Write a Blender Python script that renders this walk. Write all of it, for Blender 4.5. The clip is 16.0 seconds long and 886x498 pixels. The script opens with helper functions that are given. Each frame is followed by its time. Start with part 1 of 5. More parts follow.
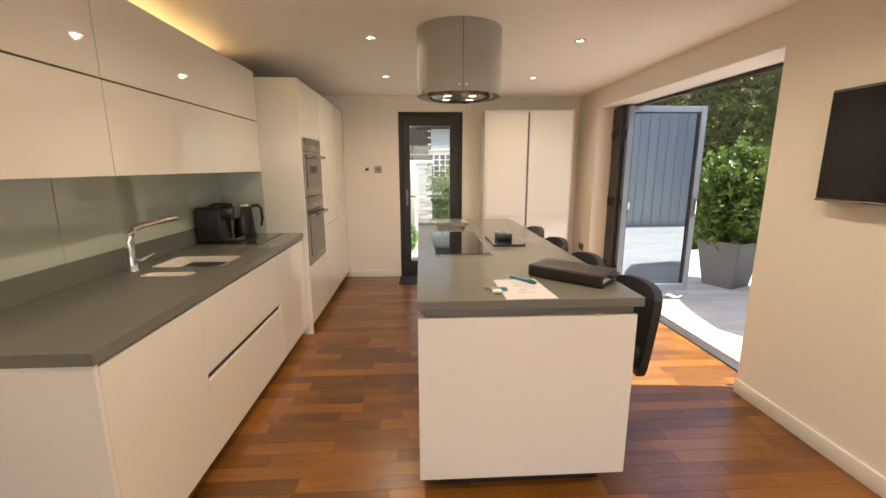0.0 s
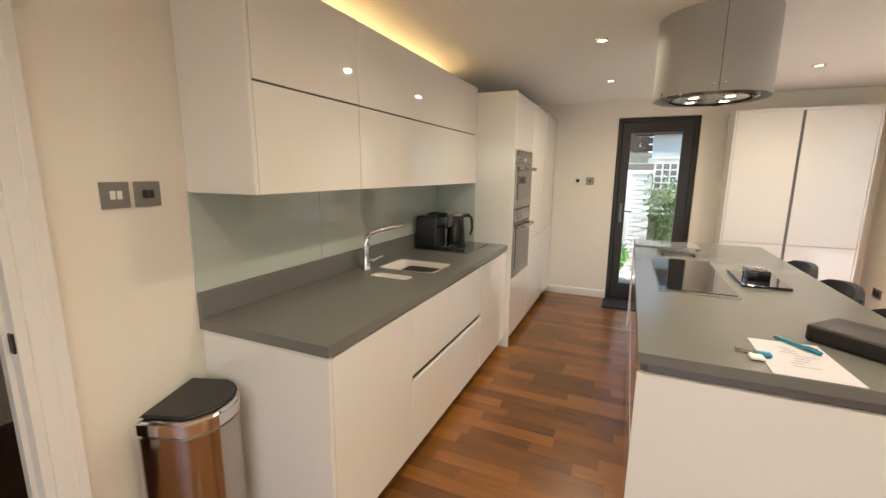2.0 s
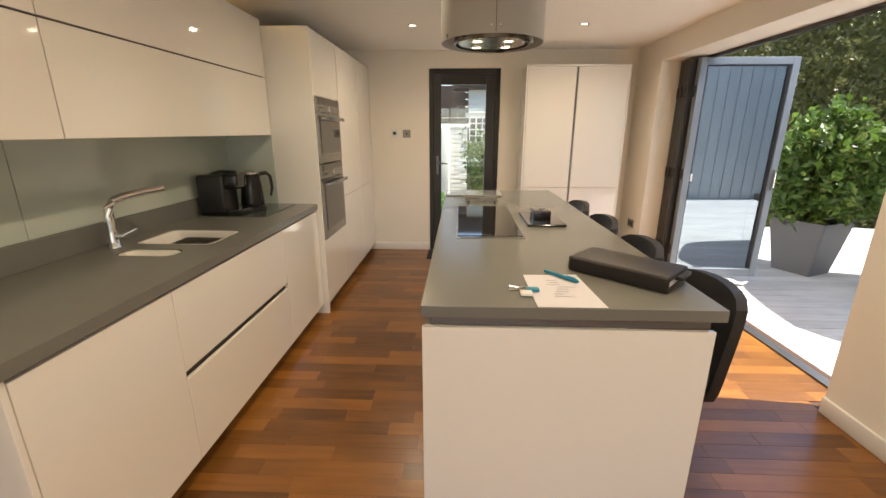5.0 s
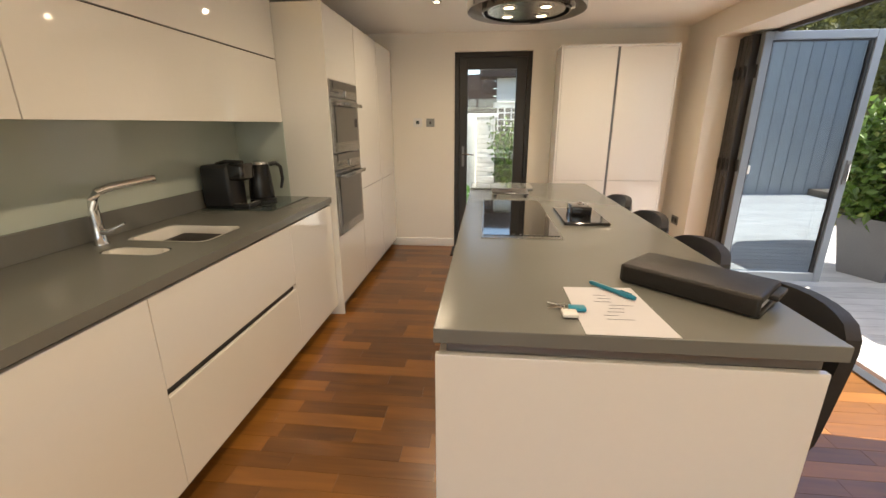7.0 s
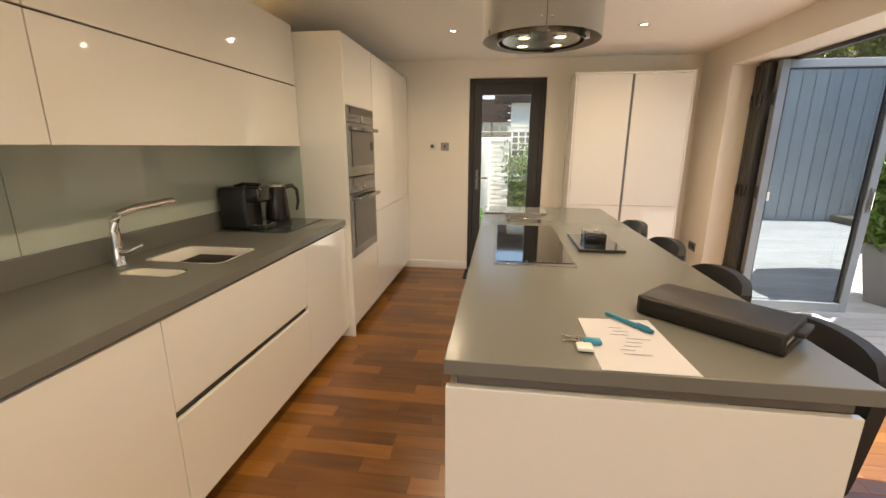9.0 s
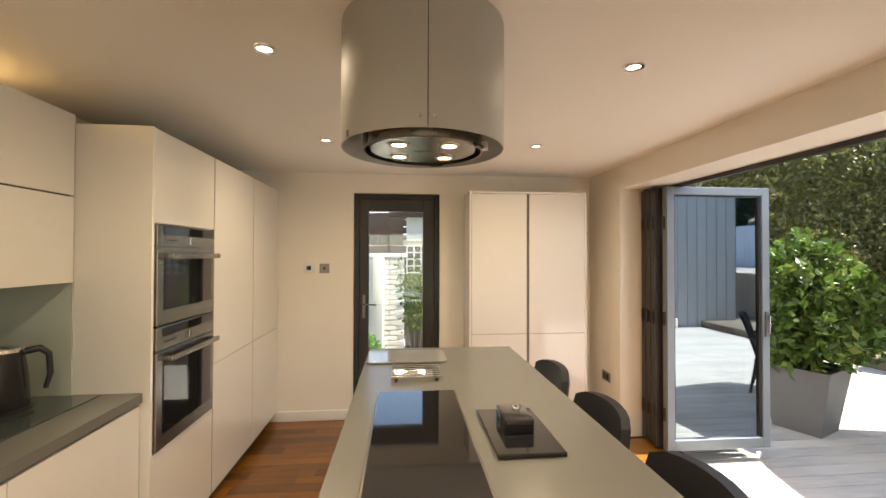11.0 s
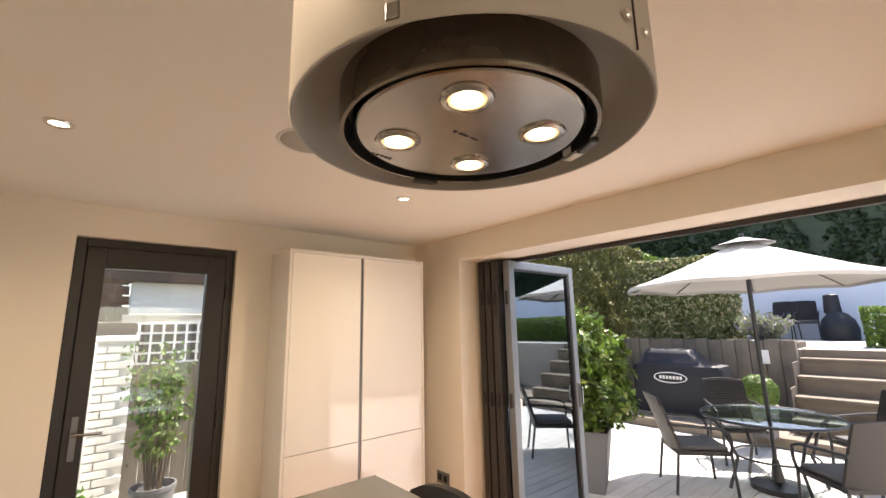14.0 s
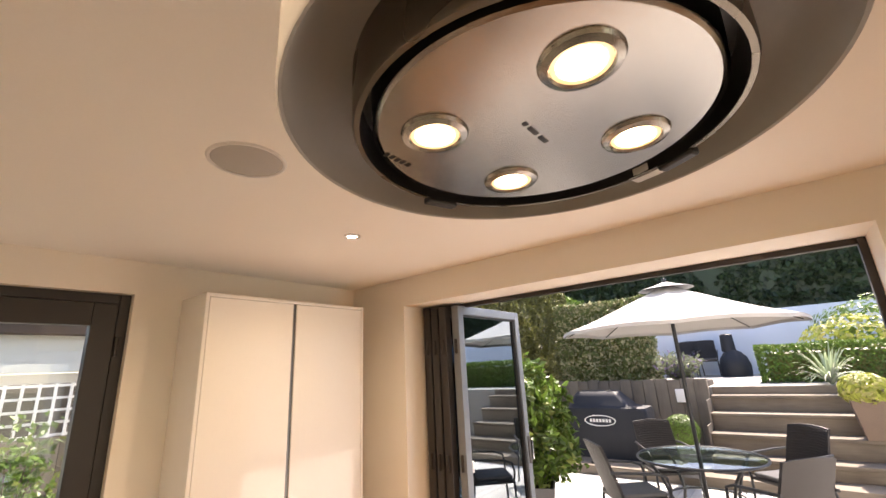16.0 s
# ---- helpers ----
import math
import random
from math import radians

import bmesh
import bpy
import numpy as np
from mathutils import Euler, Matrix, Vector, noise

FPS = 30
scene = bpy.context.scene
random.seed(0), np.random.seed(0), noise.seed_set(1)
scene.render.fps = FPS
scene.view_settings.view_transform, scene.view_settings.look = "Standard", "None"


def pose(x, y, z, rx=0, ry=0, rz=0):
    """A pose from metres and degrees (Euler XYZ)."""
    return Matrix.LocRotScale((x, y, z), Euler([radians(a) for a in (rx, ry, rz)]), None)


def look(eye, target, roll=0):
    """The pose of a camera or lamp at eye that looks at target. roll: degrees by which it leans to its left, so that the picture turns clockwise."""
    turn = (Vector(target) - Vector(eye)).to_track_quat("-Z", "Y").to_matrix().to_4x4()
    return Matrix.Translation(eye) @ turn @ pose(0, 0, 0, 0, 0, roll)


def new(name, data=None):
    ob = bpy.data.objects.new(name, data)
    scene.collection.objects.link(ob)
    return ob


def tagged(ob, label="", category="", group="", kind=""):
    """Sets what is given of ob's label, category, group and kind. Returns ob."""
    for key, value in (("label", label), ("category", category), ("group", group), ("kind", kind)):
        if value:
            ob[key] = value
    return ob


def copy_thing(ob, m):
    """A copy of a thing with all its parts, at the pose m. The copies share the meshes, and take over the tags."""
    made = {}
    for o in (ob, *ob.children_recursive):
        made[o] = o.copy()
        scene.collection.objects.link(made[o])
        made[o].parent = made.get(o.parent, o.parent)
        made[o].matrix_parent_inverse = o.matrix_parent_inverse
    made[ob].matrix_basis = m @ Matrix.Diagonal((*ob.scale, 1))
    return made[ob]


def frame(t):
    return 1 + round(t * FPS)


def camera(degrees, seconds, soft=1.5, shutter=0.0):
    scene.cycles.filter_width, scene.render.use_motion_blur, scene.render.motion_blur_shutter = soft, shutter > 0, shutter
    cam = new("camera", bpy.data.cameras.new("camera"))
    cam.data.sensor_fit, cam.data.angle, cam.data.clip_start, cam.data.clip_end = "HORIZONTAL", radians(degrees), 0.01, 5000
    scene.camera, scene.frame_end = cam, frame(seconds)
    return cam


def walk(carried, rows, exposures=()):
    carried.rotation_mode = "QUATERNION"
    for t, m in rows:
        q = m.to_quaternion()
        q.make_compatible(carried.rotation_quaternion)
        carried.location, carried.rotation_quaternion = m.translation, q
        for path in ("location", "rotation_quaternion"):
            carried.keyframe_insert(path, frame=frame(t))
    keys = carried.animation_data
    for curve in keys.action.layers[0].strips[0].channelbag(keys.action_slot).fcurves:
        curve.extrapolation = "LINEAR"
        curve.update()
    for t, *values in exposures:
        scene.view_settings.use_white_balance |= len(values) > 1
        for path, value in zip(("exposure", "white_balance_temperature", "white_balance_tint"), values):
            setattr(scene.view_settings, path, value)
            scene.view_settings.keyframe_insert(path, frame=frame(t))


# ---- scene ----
cam = camera(93.8, 16.0)
PATH = [
    (0, (0.276, -0.077, 1.453), (0.384, 1.882, 1.062), -0.1),
    (0.5, (0.253, 0.072, 1.471), (0.049, 1.998, 0.973), 0.9),
    (1, (0.227, 0.11, 1.468), (-0.301, 1.985, 1.013), 0.7),
    (1.5, (0.206, 0.095, 1.486), (-0.506, 1.923, 1.097), 0.4),
    (2, (0.19, 0.073, 1.498), (-0.61, 1.87, 1.136), 0.5),
    (2.5, (0.186, 0.061, 1.489), (-0.633, 1.846, 1.113), 0.6),
    (3, (0.174, 0.072, 1.478), (-0.572, 1.882, 1.069), 0.8),
    (3.5, (0.183, 0.094, 1.47), (-0.385, 1.961, 1.03), 0.7),
    (4, (0.262, 0.166, 1.455), (0.059, 2.098, 0.981), 0.4),
    (4.2, (0.307, 0.179, 1.46), (0.257, 2.117, 0.97), 0.4),
    (6.5, (0.403, 0.614, 1.398), (0.228, 2.517, 0.807), -0.5),
    (7, (0.379, 0.61, 1.397), (0.18, 2.515, 0.821), -0.2),
    (7.5, (0.367, 0.613, 1.402), (0.127, 2.518, 0.839), 0.1),
    (8, (0.361, 0.613, 1.408), (0.082, 2.522, 0.879), 0.3),
    (8.5, (0.341, 0.6, 1.416), (0.052, 2.512, 0.904), 0.3),
    (9, (0.378, 0.625, 1.415), (0.115, 2.549, 0.935), 0.2),
    (9.5, (0.416, 0.702, 1.393), (0.286, 2.647, 0.946), 0.1),
    (10, (0.453, 0.978, 1.513), (0.627, 2.965, 1.372), -0.1),
    (10.2, (0.486, 1.082, 1.538), (0.65, 3.075, 1.518), -0.4),
    (12.5, (0.309, 1.777, 1.549), (0.715, 3.734, 1.628), 1.5),
    (13, (0.208, 1.923, 1.548), (0.773, 3.835, 1.712), 0.8),
    (13.5, (0.152, 2.131, 1.553), (1.067, 3.888, 1.829), -0.3),
    (14, (0.098, 2.371, 1.601), (1.376, 3.866, 1.963), -1.1),
    (14.5, (0.164, 2.584, 1.624), (1.597, 3.872, 2.161), -3.5),
    (15, (0.18, 2.635, 1.632), (1.659, 3.785, 2.332), -4.7),
    (15.5, (0.148, 2.644, 1.649), (1.639, 3.743, 2.404), -4.0),
    (16, (0.146, 2.651, 1.654), (1.649, 3.849, 2.207), -3.0),
]
walk(cam, [(t, look(eye, target, roll)) for t, eye, target, roll in PATH], [(0, 1.66, 6700, 14), (1.0, 1.68, 6600, 11), (1.5, 1.76, 6100, 10), (2.0, 1.81, 6000, 10), (3.5, 1.81, 6000, 10), (4.2, 1.66, 6500, 11), (7, 1.56, 6600, 11), (10.2, 1.66, 6900, 11), (13.5, 1.74, 6900, 15), (15, 1.84, 7300, 20), (16, 1.84, 7300, 20)])


# ---- world, sun and exposure ----
SUN_EL, SUN_AZ = 59.0, 95.5
world = bpy.data.worlds.new("sky")
scene.world = world
world.use_nodes = True
_n = world.node_tree.nodes
_sky = _n.new("ShaderNodeTexSky")
_sky.sky_type = "NISHITA"
_sky.sun_disc = False
_sky.sun_elevation, _sky.sun_rotation = radians(SUN_EL), radians(SUN_AZ)
world.node_tree.links.new(_sky.outputs[0], _n["Background"].inputs[0])
_n["Background"].inputs[1].default_value = 0.15
_sun = bpy.data.lights.new("sun", "SUN")
_sun.energy, _sun.angle, _sun.color = 5.0, radians(0.5), (1.0, 0.95, 0.87)
_az = radians(SUN_AZ)
_sd = Vector((math.sin(_az) * math.cos(radians(SUN_EL)), math.cos(_az) * math.cos(radians(SUN_EL)), math.sin(radians(SUN_EL))))
new("sun", _sun).matrix_world = look(_sd * 30, (0, 0, 0))
# fill lamp added in the unseen south window to brighten the room
_dl = bpy.data.lights.new("south_fill_lamp", "AREA")
_dl.shape, _dl.size, _dl.size_y, _dl.energy, _dl.color = "RECTANGLE", 2.7, 1.9, 4.5, (1.0, 0.88, 0.72)
new("south_fill_lamp", _dl).matrix_world = look((0.55, -2.22, 1.15), (0.55, 2.0, 1.15))
WARM = (1.0, 0.80, 0.55)
DOWN_W, HOOD_W, COVE = 12.0, 0.8, 4.0


# ---- materials ----
def material(name, color, rough=0.5, metal=0.0, var=0.08, scale=6.0, fine=60.0, bump=0.05, spec=0.5, coat=0.0, stretch=(1, 1, 1), random_part=0.0, rvar=0.08, trans=0.0):
    """Base colour varied at two scales, roughness mottling and a fine relief; object coordinates in metres."""
    m = bpy.data.materials.new(name)
    m.use_nodes = True
    nt = m.node_tree
    b = nt.nodes["Principled BSDF"]
    L = nt.links.new
    geo = nt.nodes.new("ShaderNodeNewGeometry")
    mp = nt.nodes.new("ShaderNodeMapping")
    mp.inputs["Scale"].default_value = stretch
    L(geo.outputs["Position"], mp.inputs[0])
    big = nt.nodes.new("ShaderNodeTexNoise")
    big.inputs["Scale"].default_value, big.inputs["Detail"].default_value = scale, 3
    small = nt.nodes.new("ShaderNodeTexNoise")
    small.inputs["Scale"].default_value, small.inputs["Detail"].default_value = fine, 4
    L(mp.outputs[0], big.inputs["Vector"])
    L(mp.outputs[0], small.inputs["Vector"])
    add = nt.nodes.new("ShaderNodeMath")
    add.operation = "ADD"
    L(big.outputs[0], add.inputs[0])
    L(small.outputs[0], add.inputs[1])
    last = add.outputs[0]
    if random_part:
        info = nt.nodes.new("ShaderNodeObjectInfo")
        rp = nt.nodes.new("ShaderNodeMath")
        rp.operation = "MULTIPLY_ADD"
        L(info.outputs["Random"], rp.inputs[0])
        rp.inputs[1].default_value = random_part / max(var, 0.01)
        L(last, rp.inputs[2])
        sub = nt.nodes.new("ShaderNodeMath")
        sub.operation = "SUBTRACT"
        L(rp.outputs[0], sub.inputs[0])
        sub.inputs[1].default_value = 0.5 * random_part / max(var, 0.01)
        last = sub.outputs[0]
    mr = nt.nodes.new("ShaderNodeMapRange")
    mr.clamp = False
    L(last, mr.inputs[0])
    for i, v in enumerate((0.5, 1.5, 1 - var, 1 + var)):
        mr.inputs[i + 1].default_value = v
    mul = nt.nodes.new("ShaderNodeVectorMath")
    mul.operation = "SCALE"
    mul.inputs[0].default_value = color
    L(mr.outputs[0], mul.inputs["Scale"])
    L(mul.outputs[0], b.inputs["Base Color"])
    rr = nt.nodes.new("ShaderNodeMapRange")
    L(big.outputs[0], rr.inputs[0])
    rr.inputs[1].default_value, rr.inputs[2].default_value = 0.3, 0.7
    rr.inputs[3].default_value, rr.inputs[4].default_value = max(rough * (1 - rvar), 0.0), min(rough * (1 + rvar) + 0.004, 1)
    L(rr.outputs[0], b.inputs["Roughness"])
    b.inputs["Metallic"].default_value = metal
    b.inputs["Specular IOR Level"].default_value = spec
    b.inputs["Coat Weight"].default_value = coat
    b.inputs["Coat Roughness"].default_value = 0.04
    if trans:
        b.inputs["Subsurface Weight"].default_value = 0.0
    if bump:
        bp = nt.nodes.new("ShaderNodeBump")
        bp.inputs["Strength"].default_value, bp.inputs["Distance"].default_value = bump, 0.004
        L(small.outputs[0], bp.inputs["Height"])
        L(bp.outputs[0], b.inputs["Normal"])
    return m


def wood(name, c0, c1, rough, along="x", random_part=0.5, grain=40.0, coat=0.0, bump=0.06):
    """Boards: streaked grain along one axis, each board with its own tone."""
    m = bpy.data.materials.new(name)
    m.use_nodes = True
    nt = m.node_tree
    L = nt.links.new
    b = nt.nodes["Principled BSDF"]
    geo = nt.nodes.new("ShaderNodeNewGeometry")
    info = nt.nodes.new("ShaderNodeObjectInfo")
    comb = nt.nodes.new("ShaderNodeVectorMath")
    comb.operation = "SCALE"
    comb.inputs[0].default_value = (7, 13, 5)
    L(info.outputs["Random"], comb.inputs["Scale"])
    ad = nt.nodes.new("ShaderNodeVectorMath")
    L(geo.outputs["Position"], ad.inputs[0])
    L(comb.outputs[0], ad.inputs[1])
    mp = nt.nodes.new("ShaderNodeMapping")
    mp.inputs["Scale"].default_value = {"x": (0.08, 1, 1), "y": (1, 0.08, 1), "z": (1, 1, 0.08)}[along]
    L(ad.outputs[0], mp.inputs[0])
    n1 = nt.nodes.new("ShaderNodeTexNoise")
    n1.inputs["Scale"].default_value, n1.inputs["Detail"].default_value, n1.inputs["Distortion"].default_value = grain, 5, 0.6
    L(mp.outputs[0], n1.inputs["Vector"])
    n2 = nt.nodes.new("ShaderNodeTexNoise")
    n2.inputs["Scale"].default_value, n2.inputs["Detail"].default_value = 2.5, 2
    L(ad.outputs[0], n2.inputs["Vector"])
    f1 = nt.nodes.new("ShaderNodeMath")
    f1.operation = "MULTIPLY_ADD"
    L(n1.outputs[0], f1.inputs[0])
    f1.inputs[1].default_value = 0.9
    L(n2.outputs[0], f1.inputs[2])
    f2 = nt.nodes.new("ShaderNodeMath")
    f2.operation = "MULTIPLY_ADD"
    L(info.outputs["Random"], f2.inputs[0])
    f2.inputs[1].default_value = random_part
    L(f1.outputs[0], f2.inputs[2])
    mr = nt.nodes.new("ShaderNodeMapRange")
    L(f2.outputs[0], mr.inputs[0])
    mr.inputs[1].default_value, mr.inputs[2].default_value = 0.55, 1.35 + random_part
    mix = nt.nodes.new("ShaderNodeMix")
    mix.data_type = "RGBA"
    mix.inputs[6].default_value, mix.inputs[7].default_value = (*c0, 1), (*c1, 1)
    L(mr.outputs[0], mix.inputs[0])
    L(mix.outputs[2], b.inputs["Base Color"])
    rr = nt.nodes.new("ShaderNodeMapRange")
    L(n1.outputs[0], rr.inputs[0])
    rr.inputs[3].default_value, rr.inputs[4].default_value = rough * 0.8, min(rough * 1.25, 1)
    L(rr.outputs[0], b.inputs["Roughness"])
    b.inputs["Coat Weight"].default_value, b.inputs["Coat Roughness"].default_value = coat, 0.2
    bp = nt.nodes.new("ShaderNodeBump")
    bp.inputs["Strength"].default_value, bp.inputs["Distance"].default_value = bump, 0.004
    L(n1.outputs[0], bp.inputs["Height"])
    L(bp.outputs[0], b.inputs["Normal"])
    return m


def emitter(name, color, strength):
    m = bpy.data.materials.new(name)
    m.use_nodes = True
    b = m.node_tree.nodes["Principled BSDF"]
    b.inputs["Base Color"].default_value = (0.8, 0.8, 0.8, 1)
    b.inputs["Emission Color"].default_value = (*color, 1)
    b.inputs["Emission Strength"].default_value = strength
    return m


def pane(name, tint, mirror, rough=0.0, mirror_tint=(1, 1, 1)):
    """Thin window glass: a share is mirrored, the rest passes straight through, tinted."""
    m = bpy.data.materials.new(name)
    m.use_nodes = True
    nt = m.node_tree
    nt.nodes.clear()
    out = nt.nodes.new("ShaderNodeOutputMaterial")
    tr = nt.nodes.new("ShaderNodeBsdfTransparent")
    tr.inputs[0].default_value = (*tint, 1)
    gl = nt.nodes.new("ShaderNodeBsdfGlossy")
    gl.inputs["Color"].default_value = (*mirror_tint, 1)
    gl.inputs["Roughness"].default_value = rough
    mx = nt.nodes.new("ShaderNodeMixShader")
    mx.inputs[0].default_value = mirror
    nt.links.new(tr.outputs[0], mx.inputs[1])
    nt.links.new(gl.outputs[0], mx.inputs[2])
    nt.links.new(mx.outputs[0], out.inputs[0])
    return m


def foliage(name, c, var=0.5, c2=None, share=0.0):
    """Leaves: tone shifts from leaf to leaf and in drifts, some light passes through; share of leaves take c2."""
    m = bpy.data.materials.new(name)
    m.use_nodes = True
    nt = m.node_tree
    L = nt.links.new
    b = nt.nodes["Principled BSDF"]
    geo = nt.nodes.new("ShaderNodeNewGeometry")
    n2 = nt.nodes.new("ShaderNodeTexNoise")
    n2.inputs["Scale"].default_value, n2.inputs["Detail"].default_value = 2.2, 3
    L(geo.outputs["Position"], n2.inputs["Vector"])
    s = nt.nodes.new("ShaderNodeMath")
    L(geo.outputs["Random Per Island"], s.inputs[0])
    L(n2.outputs[0], s.inputs[1])
    mr = nt.nodes.new("ShaderNodeMapRange")
    L(s.outputs[0], mr.inputs[0])
    for i, v in enumerate((0.3, 1.5, 1 - var, 1 + var)):
        mr.inputs[i + 1].default_value = v
    mul = nt.nodes.new("ShaderNodeVectorMath")
    mul.operation = "SCALE"
    L(mr.outputs[0], mul.inputs["Scale"])
    if c2:
        gt = nt.nodes.new("ShaderNodeMath")
        gt.operation = "LESS_THAN"
        L(geo.outputs["Random Per Island"], gt.inputs[0])
        gt.inputs[1].default_value = share
        mix = nt.nodes.new("ShaderNodeMix")
        mix.data_type = "RGBA"
        mix.inputs[6].default_value, mix.inputs[7].default_value = (*c, 1), (*c2, 1)
        L(gt.outputs[0], mix.inputs[0])
        L(mix.outputs[2], mul.inputs[0])
    else:
        mul.inputs[0].default_value = c
    L(mul.outputs[0], b.inputs["Base Color"])
    b.inputs["Roughness"].default_value = 0.45
    tl = nt.nodes.new("ShaderNodeBsdfTranslucent")
    L(mul.outputs[0], tl.inputs[0])
    mx = nt.nodes.new("ShaderNodeMixShader")
    mx.inputs[0].default_value = 0.3
    L(b.outputs[0], mx.inputs[1])
    L(tl.outputs[0], mx.inputs[2])
    L(mx.outputs[0], nt.nodes["Material Output"].inputs[0])
    return m


M_WALL = material("wall_paint", (0.84, 0.79, 0.70), 0.6, var=0.02, scale=1.5, fine=180, bump=0.04)
M_CEIL = material("ceiling_paint", (0.90, 0.87, 0.81), 0.7, var=0.015, scale=1.2, fine=160, bump=0.03)
M_TRIM = material("white_gloss_paint", (0.82, 0.80, 0.76), 0.3, var=0.02, scale=3, fine=90, bump=0.03)
M_GLOSS = material("white_gloss_lacquer", (0.84, 0.815, 0.76), 0.045, var=0.012, scale=2, fine=40, bump=0.0, coat=0.8, rvar=0.2)
M_CARC = material("white_melamine", (0.74, 0.71, 0.66), 0.35, var=0.015, scale=3, fine=120, bump=0.02)
# near black: shade of seams and grooves put into colour, also dark trim
M_DARKGAP = material("seam_shade_dark_trim", (0.035, 0.032, 0.03), 0.7, 0.0, var=0.05)
M_RAIL = material("brushed_aluminium_rail", (0.20, 0.20, 0.20), 0.35, 0.9, var=0.05, fine=200)
M_STONE = material("grey_quartz_worktop", (0.168, 0.168, 0.150), 0.22, var=0.05, scale=3, fine=260, bump=0.015, spec=0.45, rvar=0.02)
M_SPLASH = material("grey_green_glass_splashback", (0.50, 0.56, 0.50), 0.04, var=0.015, scale=1, fine=5, bump=0, coat=0.6)
M_CHROME = material("chrome", (0.78, 0.78, 0.78), 0.08, 1.0, var=0.02, bump=0)
M_STEEL = material("brushed_steel", (0.40, 0.385, 0.36), 0.24, 1.0, var=0.08, scale=4, fine=150, bump=0.06, stretch=(1, 14, 14))
M_HOODSKIN = material("satin_silver_hood_paint", (0.40, 0.395, 0.38), 0.55, 0.0, var=0.03, scale=3, fine=120, bump=0.02)
M_BLACKGLASS = material("black_oven_glass", (0.012, 0.012, 0.013), 0.04, var=0.05, bump=0, coat=0.5)
M_BLACK = material("black_plastic", (0.018, 0.018, 0.019), 0.35, var=0.15, fine=150, bump=0.05)
M_BLACKGL = material("black_gloss_plastic", (0.012, 0.012, 0.013), 0.08, var=0.1, bump=0, coat=0.4)
M_LEATHER = material("dark_brown_leather", (0.013, 0.0105, 0.009), 0.42, var=0.25, scale=10, fine=220, bump=0.25)
M_STOOL = material("charcoal_faux_leather", (0.015, 0.014, 0.0135), 0.48, var=0.2, scale=8, fine=240, bump=0.25)
M_CERAMIC = material("white_ceramic", (0.82, 0.79, 0.72), 0.12, var=0.02, bump=0)
M_PAPER = material("white_paper", (0.62, 0.61, 0.64), 0.75, var=0.02, fine=120, bump=0.02)
M_INK = material("grey_ink", (0.30, 0.30, 0.36), 0.8, bump=0)
M_PEN = material("turquoise_plastic", (0.01, 0.17, 0.26), 0.3, var=0.05, bump=0)
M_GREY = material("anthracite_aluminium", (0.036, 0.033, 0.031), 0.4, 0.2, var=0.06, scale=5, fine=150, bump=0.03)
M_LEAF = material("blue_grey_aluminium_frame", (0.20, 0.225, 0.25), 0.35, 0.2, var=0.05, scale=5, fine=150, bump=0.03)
M_SWITCH = material("brushed_pewter_plate", (0.30, 0.29, 0.27), 0.4, 0.8, var=0.05, fine=200)
M_WHITEPL = material("white_plastic", (0.78, 0.77, 0.74), 0.35, var=0.02, bump=0)
M_MAT = material("dark_blue_doormat", (0.018, 0.022, 0.03), 0.95, var=0.35, scale=20, fine=300, bump=0.8)
M_SCREEN = material("black_screen", (0.008, 0.008, 0.009), 0.18, var=0.05, bump=0)
M_COPPER = material("polished_bin_steel", (0.52, 0.47, 0.42), 0.1, 1.0, var=0.03, scale=2, bump=0)
M_FLOOR = wood("merbau_strip_floor", (0.040, 0.013, 0.003), (0.33, 0.135, 0.024), 0.30, "x", 0.85, 30, coat=0.15, bump=0.04)
M_FLOORGAP = material("floor_joint", (0.05, 0.02, 0.008), 0.8)
M_HALLFLOOR = wood("dark_hall_floor", (0.03, 0.010, 0.004), (0.09, 0.03, 0.012), 0.35, "y", 0.4)
M_DECK = wood("weathered_grey_decking", (0.34, 0.33, 0.31), (0.60, 0.585, 0.555), 0.85, "x", 0.35, 45, bump=0.3)
M_SLEEPER = wood("weathered_oak_sleeper", (0.09, 0.072, 0.055), (0.235, 0.195, 0.15), 0.85, "y", 0.35, 40, bump=0.4)
M_SLEEPERV = wood("weathered_upright_sleeper", (0.08, 0.066, 0.052), (0.20, 0.17, 0.135), 0.85, "z", 0.35, 40, bump=0.4)
M_FENCE = wood("blue_grey_painted_boards", (0.40, 0.42, 0.42), (0.52, 0.54, 0.54), 0.7, "z", 0.3, 40, bump=0.25)
M_PATIO = material("pale_stone_paving", (0.34, 0.325, 0.30), 0.8, var=0.15, scale=3, fine=60, bump=0.3)
M_GROUND = material("lawn_and_soil", (0.055, 0.075, 0.025), 0.95, var=0.4, scale=2, fine=60, bump=0.8)
M_SOIL = material("dark_soil", (0.035, 0.025, 0.018), 0.95, var=0.4, scale=15, fine=90, bump=0.8)
M_RENDER = material("white_garden_wall_render", (0.60, 0.64, 0.72), 0.85, var=0.06, scale=1.2, fine=90, bump=0.2)
M_FACADE = material("cream_house_render", (0.72, 0.69, 0.62), 0.85, var=0.06, scale=1.2, fine=90, bump=0.2)
M_WBRICK = material("white_painted_brick", (0.70, 0.69, 0.66), 0.75, var=0.10, scale=9, fine=70, bump=0.5, random_part=0.08)
M_MORTAR = material("painted_mortar", (0.58, 0.57, 0.54), 0.9, var=0.12, scale=9, fine=90, bump=0.5)
M_TILE = material("old_clay_roof_tile", (0.075, 0.05, 0.04), 0.85, var=0.3, scale=8, fine=70, bump=0.5, random_part=0.25)
